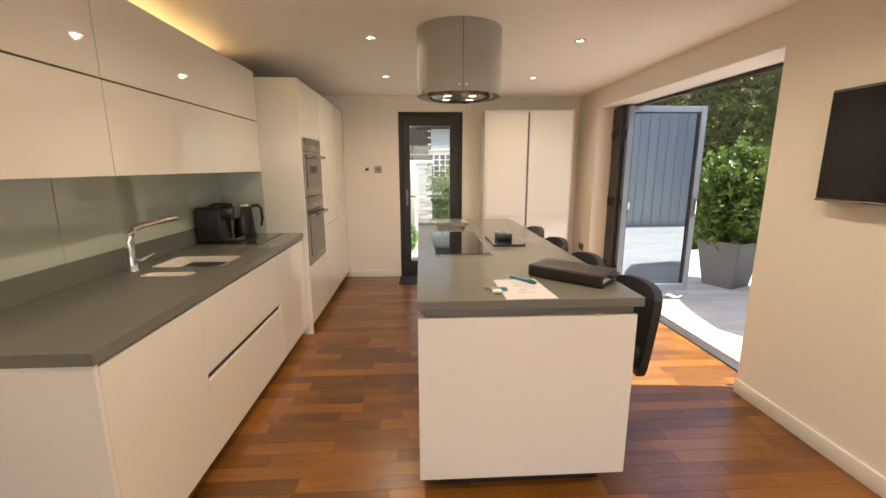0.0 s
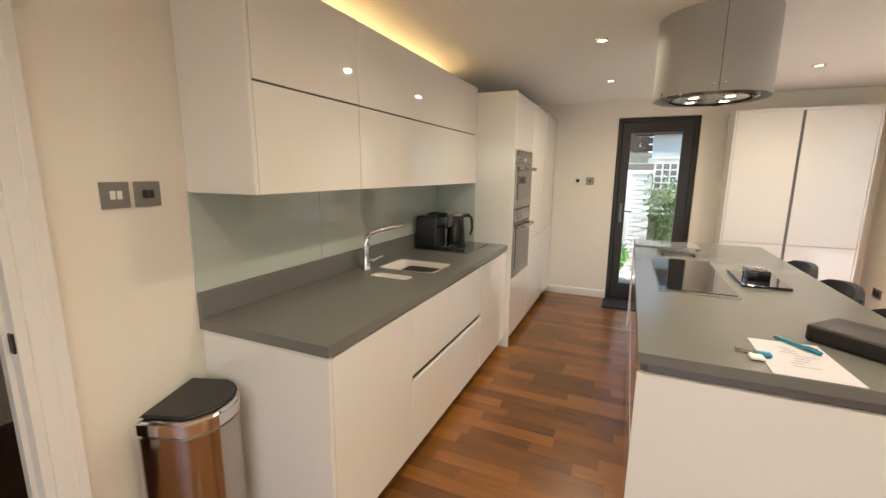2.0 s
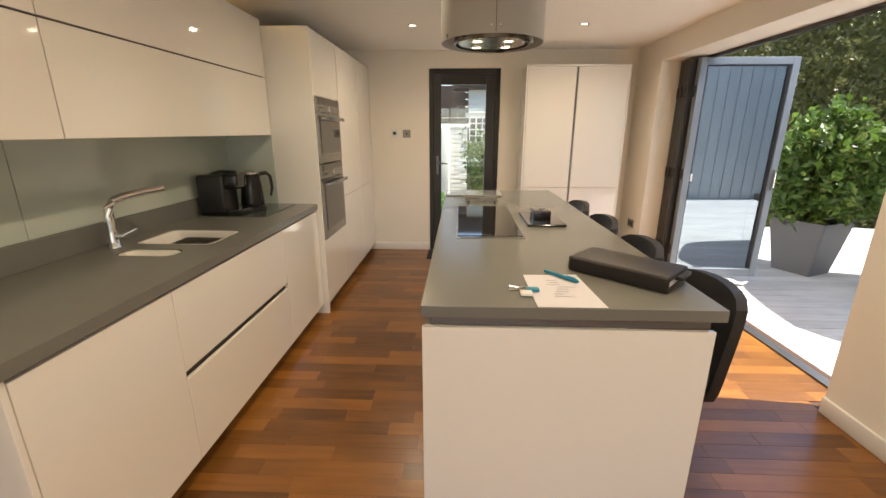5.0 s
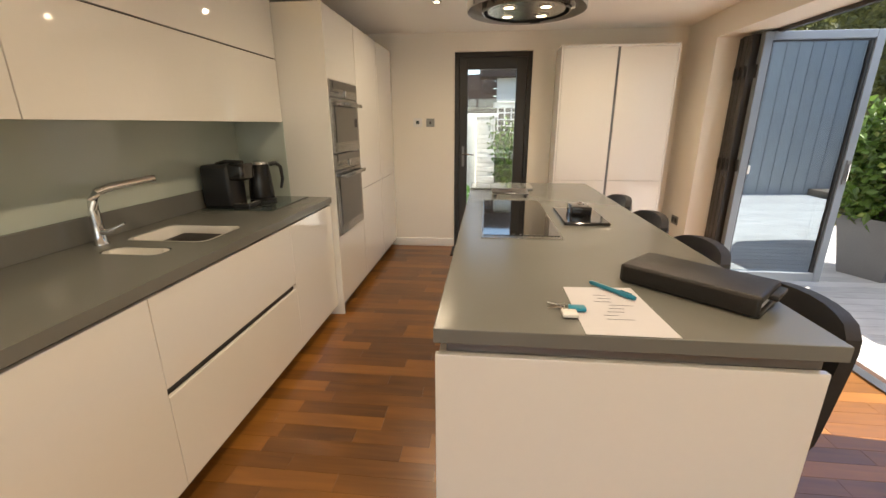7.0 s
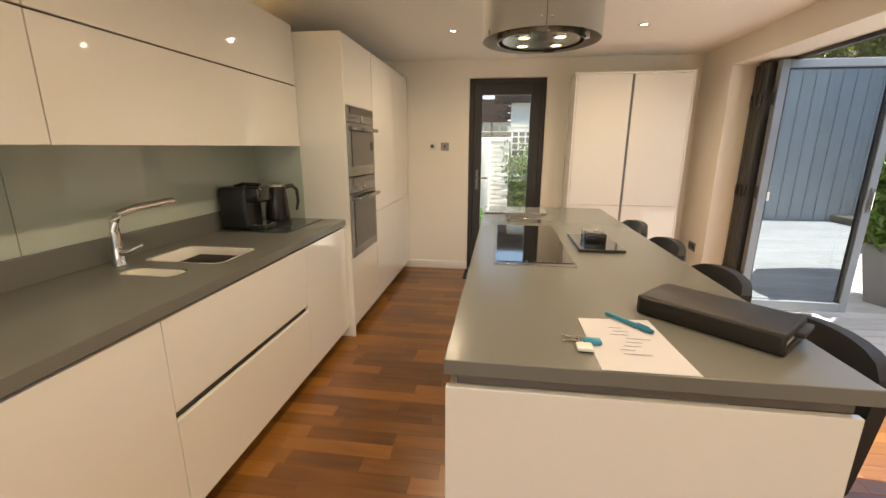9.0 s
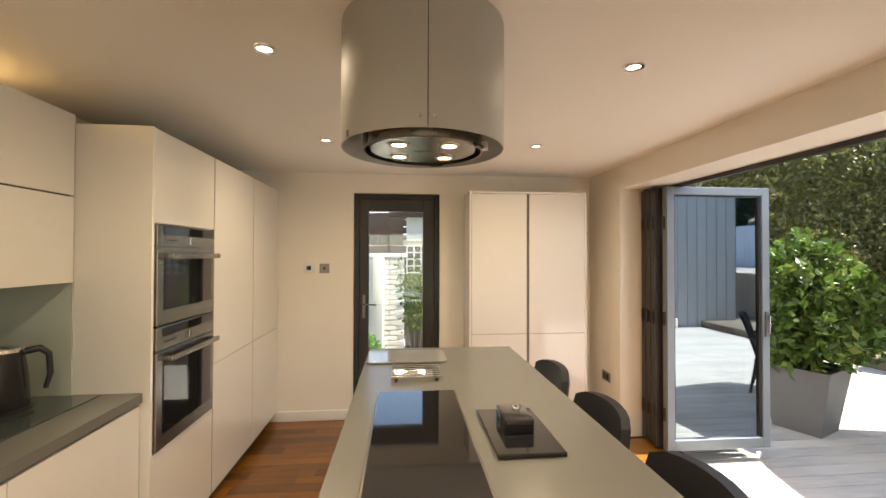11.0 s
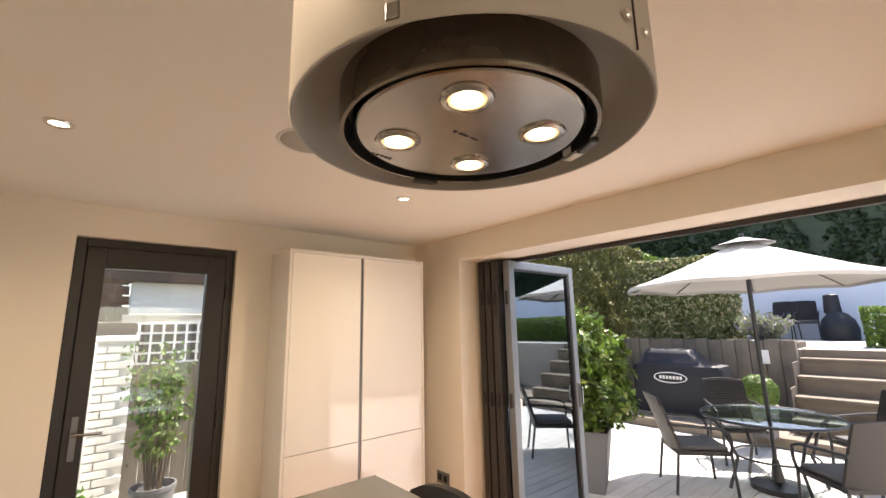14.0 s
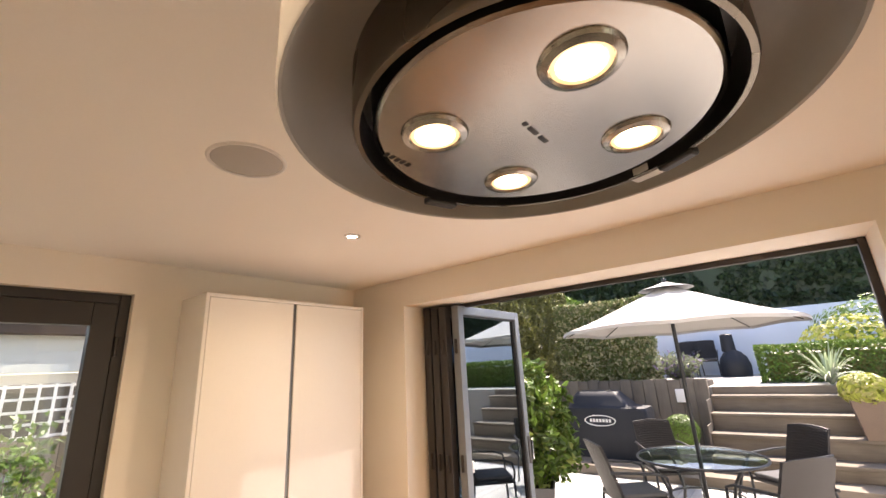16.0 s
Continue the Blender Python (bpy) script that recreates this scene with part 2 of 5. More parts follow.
M_PARASOL = material("cream_parasol_canvas", (0.36, 0.355, 0.345), 0.85, var=0.04, scale=2, fine=260, bump=0.12)
M_POLE = material("dark_grey_powder_coat", (0.035, 0.037, 0.04), 0.4, 0.3, var=0.1)
M_WICKER = material("dark_brown_woven_rattan", (0.022, 0.018, 0.017), 0.55, var=0.35, scale=30, fine=170, bump=0.9)
M_CUSHION = material("grey_cushion_cloth", (0.075, 0.075, 0.08), 0.9, var=0.08, fine=200, bump=0.3)
M_COVER = material("navy_black_cover_cloth", (0.007, 0.009, 0.015), 0.6, var=0.25, scale=6, fine=120, bump=0.3)
M_LEAD = material("lead_grey_fibre_planter", (0.14, 0.14, 0.145), 0.6, var=0.1, scale=5, fine=80, bump=0.2)
M_TERRA = material("brown_timber_planter", (0.16, 0.115, 0.085), 0.75, var=0.2, scale=6, fine=90, bump=0.3)
M_BARK = material("bark", (0.10, 0.075, 0.05), 0.9, var=0.3, fine=80, bump=0.6)
M_TABLEGL = pane("table_glass", (0.72, 0.82, 0.80), 0.22, 0.03)
M_LEAFGL = pane("bifold_glass", (0.34, 0.41, 0.47), 0.42, 0.02, (0.70, 0.80, 0.87))
M_DOORGL = pane("door_glass", (0.93, 0.95, 0.94), 0.06)
M_BULB = emitter("lamp_glow", (1.0, 0.84, 0.58), 3.5)
M_HOODBULB = emitter("hood_lamp_glow", (1.0, 0.84, 0.55), 4.0)
# reflector rings emit a little: the bulb's reflected light put in as glow
M_REFLECT = emitter("lamp_reflector_glow", (1.0, 0.62, 0.22), 0.35)
M_LED = emitter("warm_led_strip", (1.0, 0.66, 0.26), COVE)
F_HEDGE = foliage("conifer_hedge_leaves", (0.115, 0.118, 0.032), 0.6)
F_DARK = foliage("dark_laurel_leaves", (0.028, 0.050, 0.020), 0.6)
F_VAR = foliage("variegated_leaves", (0.11, 0.14, 0.045), 0.4, (0.42, 0.40, 0.24), 0.4)
F_SHRUB = foliage("glossy_shrub_leaves", (0.070, 0.125, 0.018), 0.75, (0.26, 0.33, 0.07), 0.16)
F_BOX = foliage("clipped_box_leaves", (0.10, 0.17, 0.028), 0.45)
F_LAV = foliage("lavender_leaves", (0.17, 0.20, 0.12), 0.35, (0.22, 0.17, 0.30), 0.25)
F_GRASS = foliage("striped_strap_leaves", (0.26, 0.32, 0.20), 0.35, (0.50, 0.52, 0.40), 0.35)
F_YELLOW = foliage("yellow_green_leaves", (0.30, 0.33, 0.06), 0.35, (0.48, 0.46, 0.16), 0.3)
F_BRIGHT = foliage("bright_green_leaves", (0.14, 0.30, 0.04), 0.4)


# ---- builders ----
def thing(name, at, label, category, group="", kind="", rz=0):
    ob = new(name)
    ob.location = at
    ob.rotation_euler = (0, 0, radians(rz))
    ob.empty_display_size = 0.1
    return tagged(ob, label, category, group, kind)


def finish(name, bm, mat, parent=None, smooth=False, label=""):
    me = bpy.data.meshes.new(name)
    bm.normal_update()
    bm.to_mesh(me)
    bm.free()
    me.materials.append(mat)
    if smooth:
        me.polygons.foreach_set("use_smooth", [True] * len(me.polygons))
        me.set_sharp_from_angle(angle=radians(35))
    ob = new(name, me)
    if parent is not None:
        ob.parent = parent
    if label:
        ob["label"] = label
    return ob


def add_box(bm, lo, hi, bev=0.0, segs=2):
    lo, hi = Vector(lo), Vector(hi)
    r = bmesh.ops.create_cube(bm, size=1.0)
    vs = r["verts"]
    for v in vs:
        v.co = Vector(((lo[i] + hi[i]) / 2 + v.co[i] * (hi[i] - lo[i]) for i in range(3)))
    if bev:
        es = list({e for v in vs for e in v.link_edges})
        bmesh.ops.bevel(bm, geom=es, offset=bev, segments=segs, affect="EDGES", profile=0.5)
    return bm


def box(parent, name, lo, hi, mat, bev=0.002, segs=2, label=""):
    """A bevelled slab between two world corners, or corners local to its parent."""
    o = parent.location if parent is not None else Vector()
    bm = add_box(bmesh.new(), Vector(lo) - o, Vector(hi) - o, bev, segs)
    return finish(name, bm, mat, parent, bev > 0.004, label)


def boxes(parent, name, pairs, mat, bev=0.002, label=""):
    o = parent.location if parent is not None else Vector()
    bm = bmesh.new()
    for lo, hi in pairs:
        add_box(bm, Vector(lo) - o, Vector(hi) - o, bev)
    return finish(name, bm, mat, parent, False, label)


def add_lathe(bm, profile, n=32, center=(0, 0, 0), cap=True):
    """Turn a profile of (radius, height) round the vertical axis."""
    c = Vector(center)
    rings = []
    for r, z in profile:
        if r < 1e-5:
            rings.append([bm.verts.new(c + Vector((0, 0, z)))])
        else:
            rings.append([bm.verts.new(c + Vector((r * math.cos(a), r * math.sin(a), z))) for a in (2 * math.pi * i / n for i in range(n))])
    for a, b in zip(rings, rings[1:]):
        for i in range(n):
            j = (i + 1) % n
            if len(a) == 1 and len(b) == 1:
                continue
            if len(a) == 1:
                bm.faces.new((a[0], b[i], b[j]))
            elif len(b) == 1:
                bm.faces.new((a[i], a[j], b[0]))
            else:
                bm.faces.new((a[i], a[j], b[j], b[i]))
    if cap:
        for ring in (rings[0], rings[-1]):
            if len(ring) > 2:
                bm.faces.new(ring)
    bmesh.ops.recalc_face_normals(bm, faces=bm.faces)
    return bm


def lathe(parent, name, profile, mat, n=32, center=(0, 0, 0), cap=True, label=""):
    return finish(name, add_lathe(bmesh.new(), profile, n, center, cap), mat, parent, True, label)


def add_tube(bm, pts, r, n=10):
    """A round bar along a line of points; r may be one radius or one for each point."""
    pts = [Vector(p) for p in pts]
    rs = r if isinstance(r, (list, tuple)) else [r] * len(pts)
    rings, up = [], Vector((0.13, 0.31, 0.94))
    for i, p in enumerate(pts):
        d = (pts[min(i + 1, len(pts) - 1)] - pts[max(i - 1, 0)]).normalized()
        u = d.cross(up)
        u = u.normalized() if u.length > 1e-3 else d.orthogonal().normalized()
        w = d.cross(u)
        rings.append([bm.verts.new(p + rs[i] * (math.cos(a) * u + math.sin(a) * w)) for a in (2 * math.pi * k / n for k in range(n))])
    for a, b in zip(rings, rings[1:]):
        for i in range(n):
            bm.faces.new((a[i], a[(i + 1) % n], b[(i + 1) % n], b[i]))
    bm.faces.new(rings[0][::-1])
    bm.faces.new(rings[-1])
    return bm


def tube(parent, name, pts, r, mat, n=10, label=""):
    return finish(name, add_tube(bmesh.new(), pts, r, n), mat, parent, True, label)


def arc(c, r, a0, a1, n, plane="xz"):
    out = []
    for i in range(n + 1):
        a = radians(a0 + (a1 - a0) * i / n)
        u, v = r * math.cos(a), r * math.sin(a)
        out.append({"xz": (c[0] + u, c[1], c[2] + v), "yz": (c[0], c[1] + u, c[2] + v), "xy": (c[0] + u, c[1] + v, c[2])}[plane])
    return out


def prism(parent, name, outline, z0, z1, mat, bev=0.0, segs=2, label=""):
    """An upright slab with a drawn outline in plan."""
    bm = bmesh.new()
    lo = [bm.verts.new((x, y, z0)) for x, y in outline]
    hi = [bm.verts.new((x, y, z1)) for x, y in outline]
    bm.faces.new(lo[::-1])
    bm.faces.new(hi)
    n = len(outline)
    for i in range(n):
        bm.faces.new((lo[i], lo[(i + 1) % n], hi[(i + 1) % n], hi[i]))
    bmesh.ops.recalc_face_normals(bm, faces=bm.faces)
    if bev:
        es = [e for e in bm.edges if abs(e.verts[0].co.z - e.verts[1].co.z) < 1e-6]
        bmesh.ops.bevel(bm, geom=es, offset=bev, segments=segs, affect="EDGES")
    return finish(name, bm, mat, parent, True, label)


def rounded(x0, y0, x1, y1, r, n=5):
    pts = []
    for cx, cy, a in ((x1 - r, y1 - r, 0), (x0 + r, y1 - r, 90), (x0 + r, y0 + r, 180), (x1 - r, y0 + r, 270)):
        pts += [(cx + r * math.cos(radians(a + 90 * i / n)), cy + r * math.sin(radians(a + 90 * i / n))) for i in range(n + 1)]
    return pts


def leaves(parent, name, places, size, mat, seed=1, out=None, long=1.6, spread=1.0):
    """Many single leaves, each a folded pair of triangles, round given places; out: which way they tend to face."""
    rng = np.random.default_rng(seed)
    P = np.asarray(places, dtype=float)
    n = len(P)
    nrm = rng.normal(size=(n, 3)) * spread
    if out is not None:
        nrm += np.asarray(out) * 0.9
    nrm /= np.linalg.norm(nrm, axis=1)[:, None] + 1e-9
    t = rng.normal(size=(n, 3))
    t -= nrm * (t * nrm).sum(1)[:, None]
    t /= np.linalg.norm(t, axis=1)[:, None] + 1e-9
    b = np.cross(nrm, t)
    s = (size * rng.uniform(0.6, 1.3, n))[:, None]
    V = np.stack([P - t * s * long / 2, P + b * s * 0.5 + nrm * s * 0.18, P + t * s * long / 2, P - b * s * 0.5 + nrm * s * 0.18], 1).reshape(-1, 3)
    idx = np.arange(n)[:, None] * 4
    F = np.concatenate([idx + [0, 1, 2], idx + [0, 2, 3]], 1).reshape(-1, 3)
    me = bpy.data.meshes.new(name)
    me.from_pydata(V.tolist(), [], F.tolist())
    me.materials.append(mat)
    ob = new(name, me)
    ob.parent = parent
    ob["kind"] = "stuff"
    return ob


def lumpy(P, amp, freq, seed=0.0):
    return np.array([noise.noise(Vector(p) * freq + Vector((seed, 0, 0))) for p in P]) * amp


def hedge(name, at, size, mat, label, density, leaf, seed, core, bulge=0.08, category="hedge", skip=()):
    """A clipped hedge: a dark inner mass and a skin of single leaves with an uneven outline. at: middle of its base."""
    h = thing(name, at, label, category)
    sx, sy, sz = size
    rng = np.random.default_rng(seed)
    P, O = [], []
    sides = {"-x": (1, sy, sz), "+x": (1, sy, sz), "-y": (1, sx, sz), "+y": (1, sx, sz), "+z": (1, sx, sy)}
    for key, (_, a, b) in sides.items():
        if key in skip:
            continue
        n = int(a * b * density)
        u, v = rng.random(n), rng.random(n)
        w = np.abs(rng.normal(0, 0.045, n))
        if key[1] == "x":
            sg = 1 if key[0] == "+" else -1
            pts = np.stack([sg * (sx / 2 - w), (u - 0.5) * sy, v * sz], 1)
            o = (sg, 0, 0.3)
        elif key[1] == "y":
            sg = 1 if key[0] == "+" else -1
            pts = np.stack([(u - 0.5) * sx, sg * (sy / 2 - w), v * sz], 1)
            o = (0, sg, 0.3)
        else:
            pts = np.stack([(u - 0.5) * sx, (v - 0.5) * sy, sz - w], 1)
            o = (0, 0, 1)
        o = np.array(o)
        d = lumpy(pts, bulge, 1.7, seed) + lumpy(pts, bulge * 0.6, 6.0, seed + 9)
        P.append(pts + o * d[:, None])
        O.append(np.repeat(o[None], n, 0))
    leaves(h, "foliage", np.concatenate(P), leaf, mat, seed, np.concatenate(O))
    bm = add_box(bmesh.new(), (-sx / 2 + 0.13, -sy / 2 + 0.13, 0), (sx / 2 - 0.13, sy / 2 - 0.13, sz - 0.13), 0.1)
    finish("inner_growth", bm, core, h)
    return h


def ball_leaves(parent, center, radii, mat, count, leaf, seed, rough=0.12, name="foliage"):
    rng = np.random.default_rng(seed)
    d = rng.normal(size=(count, 3))
    d /= np.linalg.norm(d, axis=1)[:, None]
    r = 1 - np.abs(rng.normal(0, 0.07, count)) + lumpy(d * 2, rough, 1.6, seed)
    return leaves(parent, name, np.asarray(center) + d * r[:, None] * np.asarray(radii), leaf, mat, seed, d)


# ---- room shell ----
XL, XR, YB, YF, ZC = -1.358, 2.33, -2.2, 5.365, 2.314
XO = 2.66
OY0, OY1, OZ = 2.306, 4.788, 2.108
DX0, DX1, DZ = 0.012, 0.829, 2.128
HY0, HY1, HZ = -0.16, 0.62, 2.03
S = dict(kind="structure")
tagged(boxes(None, "wall_east", [((XR, YB, -0.2), (XO, OY0, ZC)), ((XR, OY1, -0.2), (XO, YF + 0.3, ZC)), ((XR, OY0, OZ), (XO, OY1, ZC))], M_WALL, 0), "cream painted wall with a wide garden opening", "wall", **S)
tagged(boxes(None, "wall_north", [((XL - 0.1, YF, -0.2), (DX0, YF + 0.3, ZC)), ((DX1, YF, -0.2), (XR, YF + 0.3, ZC)), ((DX0, YF, DZ), (DX1, YF + 0.3, ZC))], M_WALL, 0), "cream painted end wall with a glazed door", "wall", **S)
tagged(boxes(None, "wall_west", [((XL - 0.1, YB, -0.2), (XL, HY0, ZC)), ((XL - 0.1, HY1, -0.2), (XL, YF, ZC)), ((XL - 0.1, HY0, HZ), (XL, HY1, ZC))], M_WALL, 0), "cream painted wall behind the units", "wall", **S)
# unseen wall; its window opening is added to let daylight in
tagged(boxes(None, "wall_south", [((XL - 0.1, YB - 0.3, -0.2), (-0.9, YB, ZC)), ((2.0, YB - 0.3, -0.2), (XO, YB, ZC)), ((-0.9, YB - 0.3, 2.15), (2.0, YB, ZC)), ((-0.9, YB - 0.3, -0.2), (2.0, YB, 0.1))], M_WALL, 0), "plain cream wall with an added unseen window opening", "wall", **S)
tagged(box(None, "ceiling", (XL - 0.1, YB - 0.3, ZC), (XO, YF + 0.3, ZC + 0.3), M_CEIL, 0), "smooth matt off-white ceiling", "ceiling", **S)
tagged(boxes(None, "facade", [((XO, -9, -0.3), (XO + 0.03, OY0 - 0.02, 5.2)), ((XO, OY1 + 0.02, -0.3), (XO + 0.03, YF + 0.3, 5.2)), ((XO, OY0 - 0.02, OZ + 0.02), (XO + 0.03, OY1 + 0.02, 5.2))], M_FACADE, 0), "cream rendered outer wall of the house", "facade", **S)
# hall beyond the side doorway
tagged(boxes(None, "wall_hall", [((-3.2, -1.3, 0), (-3.1, 1.6, ZC)), ((-3.1, -1.4, 0), (XL - 0.1, -1.3, ZC)), ((-3.1, 1.6, 0), (XL - 0.1, 1.7, ZC)), ((-3.2, -1.4, ZC), (XL - 0.1, 1.7, ZC + 0.1))], M_WALL, 0), "plain painted wall of the hall", "wall", **S)
tagged(box(None, "floor_hall", (-3.1, -1.3, -0.05), (XL, 1.6, -0.002), M_HALLFLOOR, 0), "dark wooden hall floor", "floor", **S)
# skirting
for lo, hi in (((XR - 0.018, YB, 0), (XR, OY0, 0.095)), ((XR - 0.018, OY1, 0), (XR, YF - 0.018, 0.12)), ((-0.68, YF - 0.018, 0), (DX0 - 0.004, YF, 0.095)), ((DX1 + 0.004, YF - 0.018, 0), (1.05, YF, 0.095)), ((XL, YB, 0), (XL + 0.018, HY0 - 0.08, 0.12)), ((XL, HY1 + 0.08, 0), (XL + 0.018, 1.13, 0.12))):
    tagged(box(None, "baseboard", lo, hi, M_TRIM, 0.006, 3), "white painted skirting board", "skirting board", **S)
# added window behind the camera's view, there for its daylight
_sw = thing("window_1", (0.55, YB - 0.15, 0.1), "added unseen wide window for daylight, white frame with upright bars", "window", kind="structure")
boxes(_sw, "frame", [((x, YB - 0.18, 0.1), (x + 0.06, YB - 0.11, 2.15)) for x in (-0.9, 0.04, 1.0, 1.94)] + [((x, YB - 0.18, z), (x + 0.88, YB - 0.11, z + 0.06)) for x in (-0.84, 0.10, 1.06) for z in (0.1, 2.09)], M_TRIM, 0.003)
# side doorway lining and architrave
tagged(boxes(None, "door_frame_1", [((XL - 0.11, HY1 - 0.03, 0), (XL + 0.004, HY1, HZ)), ((XL - 0.11, HY0, 0), (XL + 0.004, HY0 + 0.03, HZ)), ((XL - 0.11, HY0 + 0.03, HZ - 0.03), (XL + 0.004, HY1 - 0.03, HZ)),
    ((XL - 0.07, HY1 - 0.045, 0), (XL - 0.035, HY1 - 0.03, HZ - 0.03)), ((XL, HY1 - 0.005, 0), (XL + 0.016, HY1 + 0.055, HZ + 0.055)), ((XL, HY1 + 0.04, 0), (XL + 0.023, HY1 + 0.075, HZ + 0.075)),
    ((XL, HY0 - 0.055, 0), (XL + 0.016, HY0 + 0.005, HZ + 0.055)), ((XL, HY0 + 0.005, HZ - 0.005), (XL + 0.016, HY1 - 0.005, HZ + 0.055))], M_TRIM, 0.003), "white painted door frame with moulded architrave", "door frame", **S)
tagged(box(None, "strike_plate", (XL - 0.03, HY1 - 0.036, 0.98), (XL - 0.005, HY1 - 0.028, 1.04), M_BLACK, 0.002), "small dark metal strike plate in the door frame", "strike plate")


def downlight(x, y, at_z=ZC):
    d = thing("downlight", (x, y, at_z), "round recessed ceiling spotlight, lit, chrome rim", "downlight", "ceiling downlights")
    lathe(d, "rim", [(0.026, -0.001), (0.028, -0.006), (0.040, -0.006), (0.043, -0.001), (0.043, 0.0)], M_CHROME, 24, cap=False)
    lathe(d, "lamp", [(0, -0.0025), (0.027, -0.0025), (0.027, 0)], M_BULB, 20, cap=False)
    return d


def spot(name, at, power, size, blend=0.6, r=0.022, color=WARM):
    l = bpy.data.lights.new(name, "SPOT")
    l.energy, l.spot_size, l.spot_blend, l.shadow_soft_size, l.color = power, radians(size), blend, r, color
    new(name, l).matrix_world = look(at, (at[0], at[1] + 1e-4, 0))


for _x in (-0.043, 1.408):
    for _y in (4.235, 2.99, 1.745, 0.5, -0.75):
        downlight(_x, _y)
        spot("downlight_lamp", (_x, _y, ZC - 0.012), DOWN_W, 168, 1.0)
_sp = thing("ceiling_speaker", (0.688, 3.853, ZC), "round white flush ceiling loudspeaker with mesh grille", "loudspeaker")
lathe(_sp, "rim", [(0.105, -0.004), (0.112, -0.005), (0.117, -0.002), (0.118, 0)], M_WHITEPL, 40, cap=False)
lathe(_sp, "grille", [(0, -0.004), (0.1, -0.004), (0.105, -0.0015), (0.105, 0)], material("speaker_mesh", (0.46, 0.445, 0.42), 0.6, var=0.1, fine=400, bump=0.4), 40, cap=False)


# ---- fitted kitchen ----
XF = -0.716
YT = 3.425


def gloss(parent, name, lo, hi, label=""):
    return box(parent, name, lo, hi, M_GLOSS, 0.0025, 2, label)


def base_unit(y0, y1, splits, label, kind_name="base_cabinet"):
    u = thing(kind_name, (XL, y0, 0), label, "kitchen cabinet", "base cabinets")
    box(u, "carcass", (XL + 0.02, y0 + 0.001, 0.09), (XF - 0.022, y1 - 0.001, 0.70), M_CARC, 0)
    box(u, "plinth", (XL + 0.02, y0, 0.0), (XF - 0.07, y1, 0.088), M_GREY, 0.001)
    # rail coloured near black to stand for the shade in the groove
    box(u, "handle_rail", (XF - 0.05, y0, 0.835), (XF - 0.03, y1, 0.864), M_DARKGAP, 0.001)
    for z0, z1 in splits:
        gloss(u, "drawer_front" if len(splits) > 1 else "door", (XF - 0.02, y0 + 0.0015, z0), (XF, y1 - 0.0015, z1))
    if len(splits) > 1:
        # thin dark strip across the drawer gap, its shade given as colour
        box(u, "handle_rail", (XF - 0.0216, y0 + 0.001, 0.465), (XF - 0.0204, y1 - 0.001, 0.512), M_DARKGAP, 0)
    return u


base_unit(1.158, 1.757, [(0.085, 0.852)], "handleless white gloss base cabinet under the worktop")
base_unit(1.757, 2.783, [(0.085, 0.471), (0.506, 0.852)], "wide white gloss drawer unit with a recessed grip rail")
base_unit(2.783, YT - 0.003, [(0.085, 0.852)], "handleless white gloss base cabinet beside the ovens")
_e = thing("end_panel", (XL, 1.138, 0), "white gloss end panel closing the base cabinets", "cabinet panel")
gloss(_e, "panel", (XL + 0.002, 1.138, 0), (XF + 0.001, 1.156, 0.864))

# worktop with two undermounted bowls cut through it
_w = thing("worktop", (XL, 1.13, 0.885), "grey quartz kitchen worktop with matching upstand", "worktop")
SX0, SX1, SY0, SY1 = -1.235, -0.835, 2.235, 2.545
TX0, TX1, TY0, TY1 = -1.17, -0.90, 2.035, 2.145


def slab_with_holes(parent, name, x0, y0, x1, y1, z0, z1, holes, mat):
    """A slab with rounded holes cut right through it."""
    bm = bmesh.new()
    o = parent.location
    loops = [[(x0, y0), (x1, y0), (x1, y1), (x0, y1)]] + holes
    edges = []
    for lp in loops:
        vs = [bm.verts.new((x - o.x, y - o.y, z1 - o.z)) for x, y in lp]
        edges += [bm.edges.new((vs[i], vs[(i + 1) % len(vs)])) for i in range(len(vs))]
    bmesh.ops.triangle_fill(bm, use_beauty=True, edges=edges)
    for f in list(bm.faces):
        c = f.calc_center_median() + o
        for h in holes:
            hx, hy = [p[0] for p in h], [p[1] for p in h]
            if min(hx) < c.x < max(hx) and min(hy) < c.y < max(hy):
                inside = False
                for i in range(len(h)):
                    (ax, ay), (bx, by) = h[i], h[i - 1]
                    if (ay > c.y) != (by > c.y) and c.x < (bx - ax) * (c.y - ay) / (by - ay) + ax:
                        inside = not inside
                if inside:
                    bm.faces.remove(f)
                    break
    r = bmesh.ops.extrude_face_region(bm, geom=list(bm.faces))
    for v in r["geom"]:
        if isinstance(v, bmesh.types.BMVert):
            v.co.z -= z1 - z0
    bmesh.ops.recalc_face_normals(bm, faces=bm.faces)
    return finish(name, bm, mat, parent)


slab_with_holes(_w, "top", XL + 0.001, 1.13, -0.708, YT - 0.002, 0.878, 0.92, [rounded(SX0, SY0, SX1, SY1, 0.05), rounded(TX0, TY0, TX1, TY1, 0.04)], M_STONE)
box(_w, "upstand", (XL + 0.001, 1.13, 0.9205), (XL + 0.021, YT - 0.004, 1.03), M_STONE, 0.002)
WDROP = -0.012
_w.location.z += WDROP


